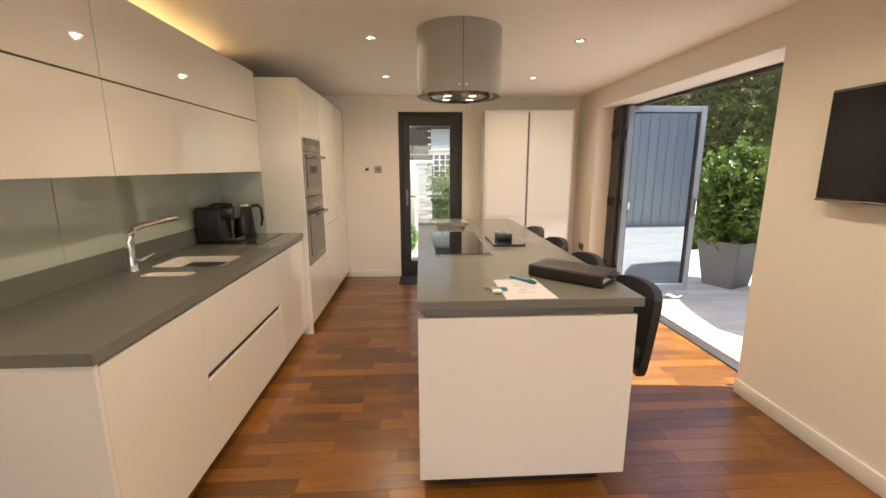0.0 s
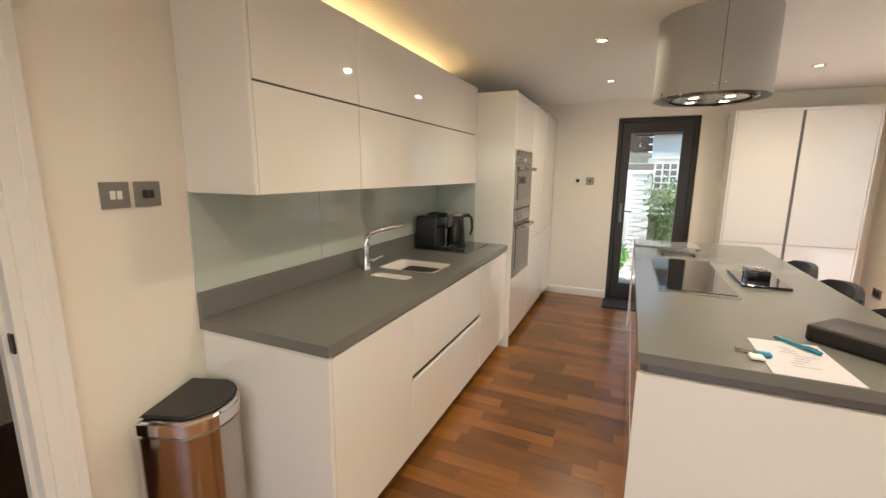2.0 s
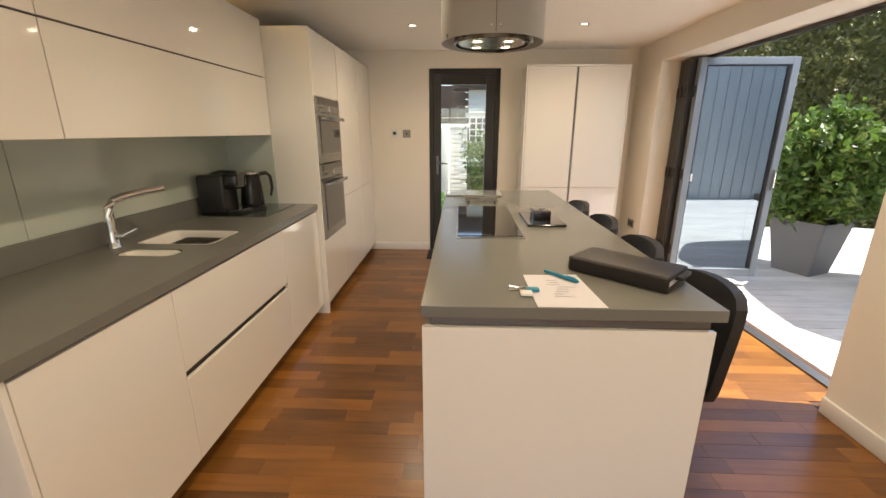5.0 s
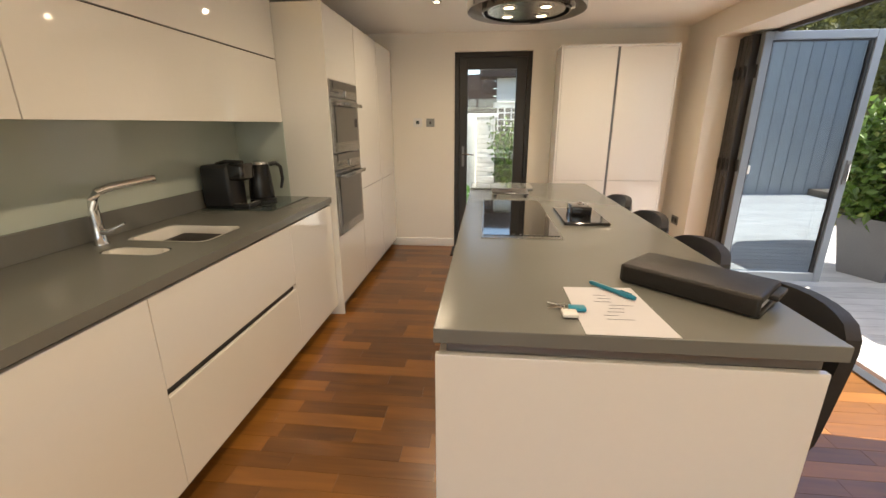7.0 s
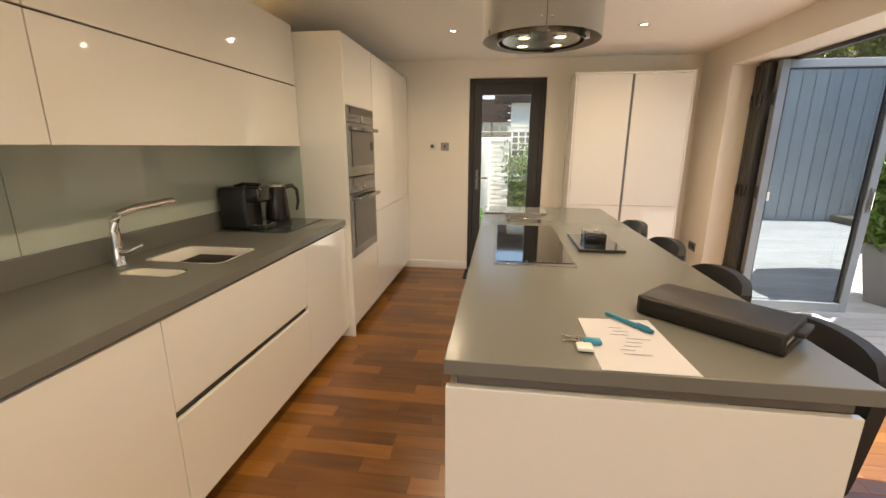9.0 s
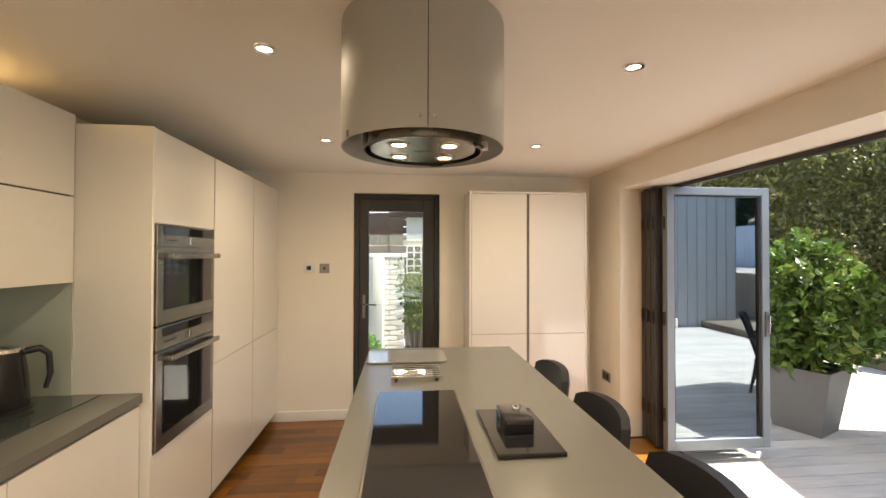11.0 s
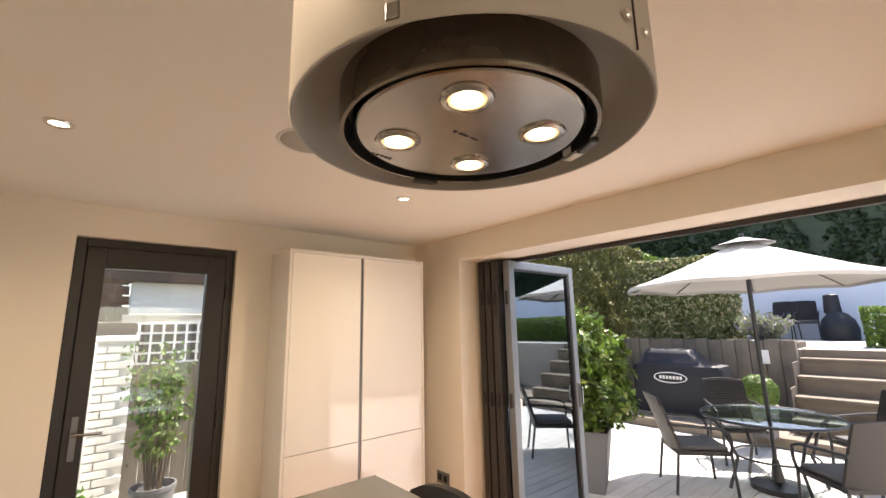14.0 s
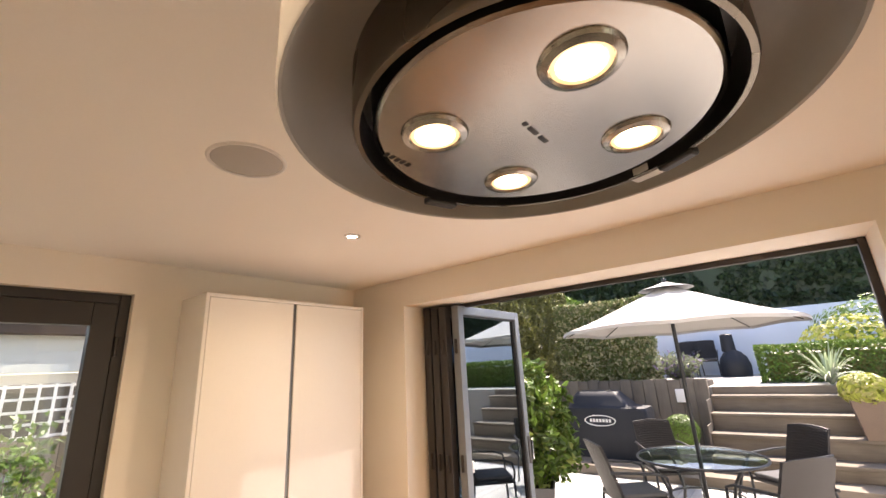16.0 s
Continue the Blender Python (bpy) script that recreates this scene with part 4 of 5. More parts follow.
for a in (-90, 90, 30, 210):
    u = Vector((math.cos(radians(a)), math.sin(radians(a)), 0))
    w = Vector((-u.y, u.x, 0))
    if a in (-90, 90):
        bm = bmesh.new()
        add_box(bm, (-0.0012, -0.002, 0.013), (0.0012, 0.0012, HT - 0.004))
        ob = finish("seam", bm, M_DARKGAP, _hd)
        ob.matrix_local = Matrix.Translation(u * (HR + 0.0005)) @ pose(0, 0, 0, 0, 0, a - 90)
        for s in (-0.022, 0.022):
            for z in (0.045, 0.415):
                bm = bmesh.new()
                add_lathe(bm, [(0.0065, 0), (0.0065, 0.004), (0.004, 0.006), (0, 0.006)], 12, cap=False)
                ob = finish("screw", bm, M_CHROME, _hd, True)
                ob.matrix_local = Matrix.Translation(u * HR + w * s + Vector((0, 0, z))) @ u.to_track_quat("Z", "Y").to_matrix().to_4x4()
    else:
        bm = add_box(bmesh.new(), (-0.003, -0.008, 0.016), (0.002, 0.008, 0.036), 0.0015)
        ob = finish("catch", bm, M_RAIL, _hd)
        ob.matrix_local = Matrix.Translation(u * HR) @ pose(0, 0, 0, 0, 0, a)
for a in (72, -32):
    u = Vector((math.cos(radians(a)), math.sin(radians(a)), 0))
    bm = add_box(bmesh.new(), (-0.006, -0.026, 0.001), (0.010, 0.026, 0.012), 0.003)
    ob = finish("filter_clip", bm, M_BLACK, _hd)
    ob.matrix_local = Matrix.Translation(u * 0.204) @ pose(0, 0, 0, 0, 0, a)
bm = add_box(bmesh.new(), (-0.015, -0.02, 0.006), (0.010, 0.02, 0.03), 0.003)
ob = finish("white_switch_block", bm, M_WHITEPL, _hd)
ob.matrix_local = Matrix.Translation(Vector((0.212 * math.cos(radians(-18)), 0.212 * math.sin(radians(-18)), 0))) @ pose(0, 0, 0, 0, 0, -18)
boxes(_hd, "control_mark", [((HX - 0.02 + dx, HY - 0.003, 1.9022), (HX - 0.02 + dx + w, HY + 0.003, 1.9032)) for dx, w in ((-0.012, 0.006), (0.0, 0.018), (0.026, 0.016))], M_BLACK, 0)
boxes(_hd, "maker_plate", [((HX - 0.09 + 0.009 * i, HY + 0.15, 1.9022), (HX - 0.085 + 0.009 * i, HY + 0.158, 1.9032)) for i in range(5)], M_DARKGAP, 0)

# coffee machine, kettle and slate on the worktop
_sl = thing("glass_heat_mat", (-1.10, 3.15, 0.92), "dark glass worktop protector under the appliances", "worktop saver")
box(_sl, "sheet", (-1.32, 2.90, 0.9203), (-0.87, 3.40, 0.926), material("dark_green_glass", (0.05, 0.065, 0.058), 0.05, var=0.03, bump=0, coat=0.5), 0.0015)
_sl.location.z += WDROP
_cm = thing("coffee_machine", (-1.14, 3.02, 0.9262), "black capsule coffee machine on the worktop", "coffee machine")
box(_cm, "body", (-1.32, 2.93, 0.9262), (-1.135, 3.10, 1.182), M_BLACK, 0.022, 4)
box(_cm, "head", (-1.16, 2.94, 1.09), (-1.05, 3.08, 1.19), M_BLACKGL, 0.018, 4)
box(_cm, "drip_tray", (-1.134, 2.93, 0.9262), (-1.03, 3.07, 0.955), M_BLACK, 0.006, 2)
box(_cm, "tray_grille", (-1.125, 2.945, 0.9553), (-1.04, 3.055, 0.959), M_CHROME, 0.001)
tube(_cm, "lever", [(-0.12, 0.0, 0.255), (-0.06, 0.0, 0.272), (0.05, 0.0, 0.268)], 0.011, M_BLACKGL, 10)
box(_cm, "water_tank", (-1.345 + 0.02, 2.95, 0.93), (-1.295, 3.07, 1.09), M_BLACKGLASS, 0.01, 3)
_cm.location.z += WDROP
_kt = thing("kettle", (-1.085, 3.19, 0.9262 + WDROP), "black and steel jug kettle with a loop handle", "kettle")
lathe(_kt, "power_base", [(0, 0), (0.082, 0), (0.084, 0.012), (0.07, 0.02), (0, 0.02)], M_BLACK, 32, cap=False)
lathe(_kt, "jug", [(0.0, 0.022), (0.072, 0.022), (0.074, 0.04), (0.066, 0.14), (0.058, 0.195), (0.05, 0.21)], material("dark_steel_kettle", (0.03, 0.029, 0.028), 0.2, 0.5, var=0.05), 36, cap=False)
lathe(_kt, "lid", [(0.052, 0.209), (0.048, 0.222), (0.02, 0.23), (0, 0.231)], M_CHROME, 28, cap=False)
tube(_kt, "handle", [(0.048, 0.03, 0.205), (0.085, 0.05, 0.212), (0.108, 0.062, 0.19), (0.112, 0.065, 0.12), (0.10, 0.058, 0.07)], [0.012, 0.012, 0.011, 0.010, 0.008], M_BLACK, 12)
tube(_kt, "spout", [(-0.045, -0.028, 0.185), (-0.075, -0.045, 0.205)], [0.02, 0.012], M_CHROME, 12)


_kt.scale = (_kt_scale * 0.9, _kt_scale * 0.9, _kt_scale)

# wall plates
def plate(name, x0, y0, z0, x1, y1, z1, mat, label, category, kids, group=""):
    p = thing(name, ((x0 + x1) / 2, (y0 + y1) / 2, (z0 + z1) / 2), label, category, group)
    box(p, "plate", (x0, y0, z0), (x1, y1, z1), mat, 0.002)
    for nm, lo, hi, mm in kids:
        box(p, nm, lo, hi, mm, 0.001)
    return p


plate("light_switch", XL, 0.843, 1.373, XL + 0.008, 0.929, 1.459, M_SWITCH, "brushed metal double light switch plate", "light switch",
      [("rocker", (XL + 0.0083, 0.868, 1.402), (XL + 0.012, 0.884, 1.43), M_WHITEPL), ("rocker", (XL + 0.0083, 0.888, 1.402), (XL + 0.012, 0.904, 1.43), M_WHITEPL)], "wall switches")
plate("light_switch", XL, 0.945, 1.373, XL + 0.008, 1.031, 1.459, M_SWITCH, "brushed metal double light switch plate", "light switch",
      [("rocker", (XL + 0.0083, 0.970, 1.402), (XL + 0.012, 0.986, 1.43), M_DARKGAP), ("rocker", (XL + 0.0083, 0.990, 1.402), (XL + 0.012, 1.006, 1.43), M_DARKGAP)], "wall switches")
plate("thermostat", -0.44, YF - 0.022, 1.37, -0.342, YF, 1.462, M_WHITEPL, "white square room thermostat with small dark display", "thermostat",
      [("display", (-0.412, YF - 0.025, 1.40), (-0.372, YF - 0.0223, 1.436), M_BLACKGLASS)])
plate("light_switch", -0.298, YF - 0.008, 1.37, -0.208, YF, 1.458, M_SWITCH, "brushed metal single light switch plate", "light switch",
      [("rocker", (-0.262, YF - 0.012, 1.40), (-0.244, YF - 0.0083, 1.428), M_DARKGAP)], "wall switches")
plate("wall_socket", XR - 0.008, 4.955, 0.40, XR, 5.10, 0.486, M_SWITCH, "brushed metal double wall socket", "socket",
      [("socket_face", (XR - 0.011, 4.975, 0.42), (XR - 0.0083, 5.015, 0.466), M_BLACK), ("socket_face", (XR - 0.011, 5.04, 0.42), (XR - 0.0083, 5.08, 0.466), M_BLACK)], "wall sockets")

_tv = thing("television", (XR - 0.045, 1.52, 1.545), "slim black wall-mounted flat television", "television")
box(_tv, "bracket", (XR - 0.035, 1.35, 1.42), (XR - 0.001, 1.69, 1.66), M_BLACK, 0.003)
box(_tv, "casing", (XR - 0.075, 1.02, 1.295), (XR - 0.036, 1.908, 1.805), M_BLACK, 0.006, 3)
box(_tv, "screen", (XR - 0.079, 1.032, 1.308), (XR - 0.0755, 1.896, 1.793), M_SCREEN, 0.001)
box(_tv, "lower_trim", (XR - 0.078, 1.02, 1.284), (XR - 0.040, 1.908, 1.2945), M_STEEL, 0.002)

# half-round pedal bin by the doorway
_bn = thing("kitchen_bin", (XL + 0.04, 0.945, 0), "half-round polished steel bin with black lid", "bin", rz=20)
_half = [(0.0, -0.165), (0.0, 0.165)] + [(0.10 + 0.185 * math.cos(radians(a)), 0.185 * math.sin(radians(a))) for a in range(64, -65, -8)]
_half = [(max(0, x) * 0.9, y * 0.87) for x, y in _half]
prism(_bn, "foot", [(x * 0.97 + 0.004, y * 0.97) for x, y in _half], 0.0, 0.03, M_BLACK)
prism(_bn, "body", _half, 0.031, 0.60, M_COPPER)
prism(_bn, "collar", [(x * 1.03 - 0.003, y * 1.03) for x, y in _half], 0.601, 0.665, M_CHROME, 0.012, 3)
prism(_bn, "lid", [(x * 0.95 + 0.008, y * 0.95) for x, y in _half], 0.666, 0.682, M_BLACK, 0.008, 3)

tagged(box(None, "doormat", (0.0, 4.97, 0.0), (0.80, 5.325, 0.014), M_MAT, 0.004), "dark ribbed doormat at the garden door", "doormat")

# glazed end door
_dr = thing("door_1", (DX0, YF + 0.06, 0), "dark grey glazed back door, closed", "door", kind="structure")
YD = YF + 0.05
boxes(_dr, "frame", [((DX0, YD, 0), (DX0 + 0.05, YD + 0.07, DZ)), ((DX1 - 0.05, YD, 0), (DX1, YD + 0.07, DZ)), ((DX0 + 0.05, YD, DZ - 0.05), (DX1 - 0.05, YD + 0.07, DZ)), ((DX0 + 0.05, YD, 0), (DX1 - 0.05, YD + 0.07, 0.03)),
    ((DX0, YD + 0.0705, 0), (DX0 + 0.09, YD + 0.09, DZ)), ((DX1 - 0.09, YD + 0.0705, 0), (DX1, YD + 0.09, DZ)), ((DX0 + 0.09, YD + 0.0705, DZ - 0.09), (DX1 - 0.09, YD + 0.09, DZ))], M_GREY, 0.003)
boxes(_dr, "sash", [((DX0 + 0.053, YD - 0.012, 0.034), (DX0 + 0.14, YD + 0.055, DZ - 0.053)), ((DX1 - 0.16, YD - 0.012, 0.034), (DX1 - 0.053, YD + 0.055, DZ - 0.053)), ((DX0 + 0.14, YD - 0.012, DZ - 0.17), (DX1 - 0.16, YD + 0.055, DZ - 0.053)), ((DX0 + 0.14, YD - 0.012, 0.034), (DX1 - 0.16, YD + 0.055, 0.20))], M_GREY, 0.004)
_g = box(_dr, "pane", (DX0 + 0.14, YD + 0.018, 0.20), (DX1 - 0.16, YD + 0.022, DZ - 0.17), M_DOORGL, 0)
_g.visible_shadow = False
box(_dr, "handle_plate", (DX0 + 0.083, YD - 0.018, 0.94), (DX0 + 0.111, YD - 0.0123, 1.16), M_RAIL, 0.002)
tube(_dr, "handle", [(DX0 + 0.097 - DX0, -0.072 + 0.045, 1.075), (DX0 + 0.097 - DX0, -0.072, 1.075), (0.12, -0.078, 1.075), (0.215, -0.078, 1.07)], 0.0085, M_STEEL, 12)
for z in (0.35, 1.05, 1.85):
    tube(_dr, "hinge", [(DX1 - 0.052, -0.028, z - 0.05), (DX1 - 0.052, -0.028, z + 0.05)], 0.010, M_GREY, 10)

# folding garden doors, stacked open
_bi = thing("door_2", (XO - 0.1, OY1, 0), "blue-grey folding garden doors stacked open", "folding door", kind="structure")
boxes(_bi, "frame", [((XO - 0.12, OY1 - 0.05, 0.0), (XO - 0.02, OY1 - 0.001, OZ - 0.001)), ((XO - 0.045, OY0 + 0.001, 0.0), (XO - 0.005, OY0 + 0.03, OZ - 0.001)), ((XO - 0.045, OY0 + 0.03, OZ - 0.03), (XO - 0.005, OY1 - 0.05, OZ - 0.001))], M_GREY, 0.003)
box(_bi, "threshold", (XO - 0.12, OY0 + 0.04, 0.0), (XO - 0.05, OY1 - 0.05, 0.012), M_RAIL, 0.002)
for k, yy in enumerate((4.443, 4.525, 4.607, 4.689)):
    xa, xb = (2.527, 3.395) if k == 0 else (2.47 + 0.01 * k, 3.35)
    # front leaf pale blue-grey, the three behind it near black
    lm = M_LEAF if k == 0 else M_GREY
    z0, z1 = 0.02, 2.085
    e = 0.062
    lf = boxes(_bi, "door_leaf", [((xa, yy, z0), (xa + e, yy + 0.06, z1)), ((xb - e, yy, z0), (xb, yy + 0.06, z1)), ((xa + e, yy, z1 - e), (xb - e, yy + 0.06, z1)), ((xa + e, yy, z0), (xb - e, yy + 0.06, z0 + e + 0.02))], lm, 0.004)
    boxes(_bi, "gasket", [((xa + e, yy + 0.012, z0 + e + 0.02), (xa + e + 0.012, yy + 0.05, z1 - e)), ((xb - e - 0.022, yy + 0.012, z0 + e + 0.02), (xb - e, yy + 0.05, z1 - e)), ((xa + e + 0.012, yy + 0.012, z1 - e - 0.012), (xb - e - 0.022, yy + 0.05, z1 - e))], M_BLACK, 0.001)
    gp = box(_bi, "pane", (xa + e + 0.01, yy + 0.028, z0 + e + 0.018), (xb - e - 0.02, yy + 0.032, z1 - e - 0.01), M_LEAFGL, 0)
    if k == 0:
        tube(_bi, "handle", [(xb - 0.03 - _bi.location.x, yy - OY1 - 0.03, 0.93), (xb - 0.03 - _bi.location.x, yy - OY1 - 0.03, 1.07)], 0.009, M_CHROME, 10)
        box(_bi, "handle_plate", (xb - 0.045, yy - 0.012, 0.90), (xb - 0.015, yy - 0.001, 1.10), M_RAIL, 0.003)
        box(_bi, "blind_catch", (xa + 0.075, yy + 0.008, 0.98), (xa + 0.092, yy + 0.026, 1.05), M_WHITEPL, 0.002)
    for z in (0.3, 1.05, 1.8):
        tube(_bi, "hinge", [(xa - 0.008 - _bi.location.x, yy + 0.03 - OY1, z - 0.05), (xa - 0.008 - _bi.location.x, yy + 0.03 - OY1, z + 0.05)], 0.010, M_GREY, 8)


# ---- garden ----
DZK = -0.09
tagged(box(None, "ground", (-400, -400, -0.6), (400, 400, -0.25), M_GROUND, 0), "open ground reaching to the horizon", "ground", **S)

# side passage behind the end door
tagged(box(None, "pavement", (-2.2, YF + 0.3, -0.24), (2.6, 11.0, -0.10), M_PATIO, 0), "pale paved side passage", "pavement", **S)
_bw = thing("white_brick_wall", (0.30, 7.6, -0.1), "low white-painted brick garden wall with coping", "garden wall")
box(_bw, "core", (-1.6, 7.61, -0.1), (0.50, 7.80, 1.50), M_MORTAR, 0)
box(_bw, "coping", (-1.6, 7.575, 1.50), (0.53, 7.83, 1.56), M_WBRICK, 0.008)
box(_bw, "pier", (0.05, 7.30, -0.1), (0.20, 7.6, 1.50), M_FACADE, 0.008, label="smooth rendered pier")
_fn = thing("trellis_fence", (0.9, 7.9, -0.1), "dark panel fence topped by a painted square trellis", "fence")
for k in range(11):
    box(_fn, "board", (0.52 + 0.14 * k, 7.88, -0.1), (0.655 + 0.14 * k, 7.905, 1.24), M_SLEEPERV, 0.003)
for k in range(14):
    box(_fn, "lattice_upright", (0.53 + 0.11 * k, 7.88, 1.245), (0.553 + 0.11 * k, 7.893, 1.70), M_WBRICK, 0.001)
for k in range(5):
    box(_fn, "lattice_rail", (0.52, 7.893, 1.25 + 0.105 * k), (2.0, 7.905, 1.273 + 0.105 * k), M_WBRICK, 0.001)
_nb = thing("neighbour_outbuilding", (0.6, 10.4, -0.1), "outbuilding with a clay tile roof and pale gable", "house")
box(_nb, "wall", (-2.4, 10.0, -0.1), (3.4, 12.4, 1.75), material("dark_stained_boards", (0.07, 0.055, 0.045), 0.8, var=0.2, bump=0.3), 0)
box(_nb, "fascia", (-2.4, 9.93, 1.72), (3.4, 9.998, 1.84), M_TRIM, 0.004)
box(_nb, "gable", (0.55, 9.6, 1.85), (3.4, 9.92, 2.28), M_FACADE, 0)
box(_nb, "eaves_beam", (0.2, 9.4, 2.285), (3.4, 9.93, 2.62), M_TILE, 0.01, label="dark timber beam")
for r_ in range(8):
    bmt = bmesh.new()
    for c_ in range(17):
        x0 = -2.4 + 0.17 * c_ + (0.085 if r_ % 2 else 0)
        add_box(bmt, (x0 - 0.6, 9.86 + 0.11 * r_ - 10.4, 1.84 + 0.085 * r_), (x0 + 0.162 - 0.6, 10.06 + 0.11 * r_ - 10.4, 1.962 + 0.085 * r_ + 0.01 * ((c_ * 7 + r_ * 3) % 3) * 0.4), 0)
    finish("roof_tile_course", bmt, M_TILE, _nb)


def branchy(parent, base, h, spread, count, seed, r=0.012):
    rng = random.Random(seed)
    bm = bmesh.new()
    tips = []
    for k in range(count):
        a = rng.uniform(0, 6.28)
        d = rng.uniform(0.3, 1) * spread
        p0 = Vector(base) + Vector((0.05 * math.cos(a), 0.05 * math.sin(a), 0))
        p2 = Vector(base) + Vector((d * math.cos(a), d * math.sin(a), h * rng.uniform(0.6, 1)))
        p1 = p0.lerp(p2, 0.5) + Vector((0, 0, 0.12 * h))
        add_tube(bm, [p0, p1, p2], [r, r * 0.7, r * 0.3], 6)
        tips += [p0.lerp(p1, t) for t in (0.6, 0.9)] + [p1.lerp(p2, t) for t in (0.3, 0.6, 1.0)]
    finish("stems", bm, M_BARK, parent, True)
    return tips


def taper_pot(parent, s0, s1, h, mat, rim=0.02):
    bm = bmesh.new()
    rings = []
    for s, z in ((s0, 0), (s1, h), (s1 - rim, h), (s1 - rim - 0.006, h - 0.05)):
        rings.append([bm.verts.new((s * x, s * y, z)) for x, y in rounded(-1, -1, 1, 1, 0.06, 2)])
    bm.faces.new(rings[0][::-1])
    for a, b in zip(rings, rings[1:]):
        for i in range(len(a)):
            bm.faces.new((a[i], a[(i + 1) % len(a)], b[(i + 1) % len(a)], b[i]))
    finish("pot", bm, mat, parent)
    bm = add_box(bmesh.new(), (-s1 + rim + 0.005, -s1 + rim + 0.005, h - 0.09), (s1 - rim - 0.005, s1 - rim - 0.005, h - 0.05), 0.005)
    finish("soil", bm, M_SOIL, parent)


def clumps(tips, seed, n, r):
    rng = np.random.default_rng(seed)
    T = np.array([list(t) for t in tips])
    return T[rng.integers(0, len(T), n)] + rng.normal(0, r, (n, 3))


_ps = thing("potted_climber", (0.66, 6.75, -0.10), "leafy climbing shrub in a grey tub", "potted plant")
lathe(_ps, "pot", [(0, 0), (0.12, 0), (0.155, 0.42), (0.165, 0.43), (0.165, 0.46), (0.15, 0.46), (0.145, 0.40), (0, 0.40)], M_LEAD, 28, cap=False)
_tp = branchy(_ps, (0, 0, 0.4), 1.15, 0.28, 16, 3, 0.007)
leaves(_ps, "foliage", clumps(_tp, 5, 900, 0.05), 0.038, F_SHRUB, 6)
_pf = thing("fern_plant", (0.02, 6.5, -0.10), "bright green leafy plant in a pale pot", "potted plant")
lathe(_pf, "pot", [(0, 0), (0.10, 0), (0.13, 0.22), (0.12, 0.22), (0.11, 0.18), (0, 0.18)], M_FACADE, 24, cap=False)
_tp = branchy(_pf, (0, 0, 0.18), 0.4, 0.2, 14, 8, 0.005)
leaves(_pf, "foliage", clumps(_tp, 9, 420, 0.05), 0.065, F_BRIGHT, 7)

# raised ledge, retaining wall, steps and upper terrace
tagged(box(None, "terrace_ledge", (7.30, -3.0, -0.25), (9.0, 7.4, 0.045), M_SLEEPER, 0.012), "low timber-edged ledge along the deck", "step", **S)
_rw = thing("retaining_wall", (8.7, 5.7, 0.045), "retaining wall of upright weathered timber sleepers", "retaining wall", kind="structure")
for k in range(17):
    y = 3.90 + 0.206 * k
    box(_rw, "sleeper", (8.70, y, 0.046), (8.82, y + 0.198, 1.262 + 0.012 * math.sin(k * 2.3)), M_SLEEPERV, 0.008)
tagged(box(None, "upper_terrace", (9.02, -12, -0.25), (40, 16, 1.105), M_PATIO, 0), "pale stone upper garden terrace", "terrace", **S)
tagged(box(None, "planting_bed", (8.822, 3.95, -0.2), (9.9, 7.4, 1.2), M_SOIL, 0.02), "planted bed behind the sleepers", "flower bed", **S)
_sp2 = thing("garden_steps", (7.65, 2.2, 0.045), "broad garden steps of weathered timber sleepers", "steps")
for x, z in ((7.65, 0.24), (8.0, 0.50), (8.35, 0.75), (8.70, 0.99)):
    box(_sp2, "tread", (x, 0.6, z - 0.05), (x + 0.37, 3.88, z), M_SLEEPER, 0.006)
    box(_sp2, "riser", (x + 0.03, 0.6, z - 0.27 if z > 0.3 else 0.046), (x + 0.10, 3.88, z - 0.051), M_SLEEPER, 0.006)
box(_sp2, "riser", (8.98, 0.6, 0.90), (9.018, 3.88, 1.112), M_SLEEPER, 0.006)
boxes(_sp2, "stringer", [((7.9, 3.882, 0.046), (8.25, 3.90, 0.62)), ((8.25, 3.882, 0.046), (8.698, 3.90, 0.95))], M_SLEEPERV, 0.005)
_ol = thing("outdoor_socket", (8.69, 4.33, 0.97), "white weatherproof socket box on the sleepers", "socket")
box(_ol, "case", (8.655, 4.25, 0.88), (8.699, 4.40, 1.10), M_WHITEPL, 0.01, 3)
tagged(box(None, "garden_wall", (14.0, -14, 1.0), (14.25, 14, 2.72), M_RENDER, 0.01), "white rendered garden wall along the terrace", "garden wall", **S)
_gf = thing("garden_store", (5.6, -1.4, -0.25), "tall blue-grey boarded garden store", "shed")
box(_gf, "body", (2.9, -2.9, -0.25), (8.2, -1.403, 3.3), M_SLEEPERV, 0)
for k in range(22):
    box(_gf, "board", (2.9 + 0.24 * k, -1.4, -0.2), (3.125 + 0.24 * k, -1.378, 3.28), M_FENCE, 0.004)

hedge("tall_hedge", (7.8, 7.95, -0.25), (7.4, 1.3, 3.75), F_HEDGE, "tall clipped conifer hedge along the deck", 950, 0.05, 21, F_HEDGE, 0.12, skip=("+y",))
hedge("dark_hedge", (15.6, 1.0, 1.0), (1.6, 27, 3.9), F_DARK, "dark overgrown hedge behind the white wall", 330, 0.11, 22, F_DARK, 0.35, skip=("+x",))
hedge("clipped_hedge", (12.3, 8.6, 1.1), (4.0, 1.6, 2.5), F_BOX, "bright green clipped hedge at the terrace end", 500, 0.06, 23, F_HEDGE, 0.1)
_vh = hedge("variegated_hedge", (9.45, 5.72, 1.19), (0.75, 1.85, 1.66), F_VAR, "clipped variegated hedge above the sleepers", 1400, 0.05, 24, F_HEDGE, 0.07)
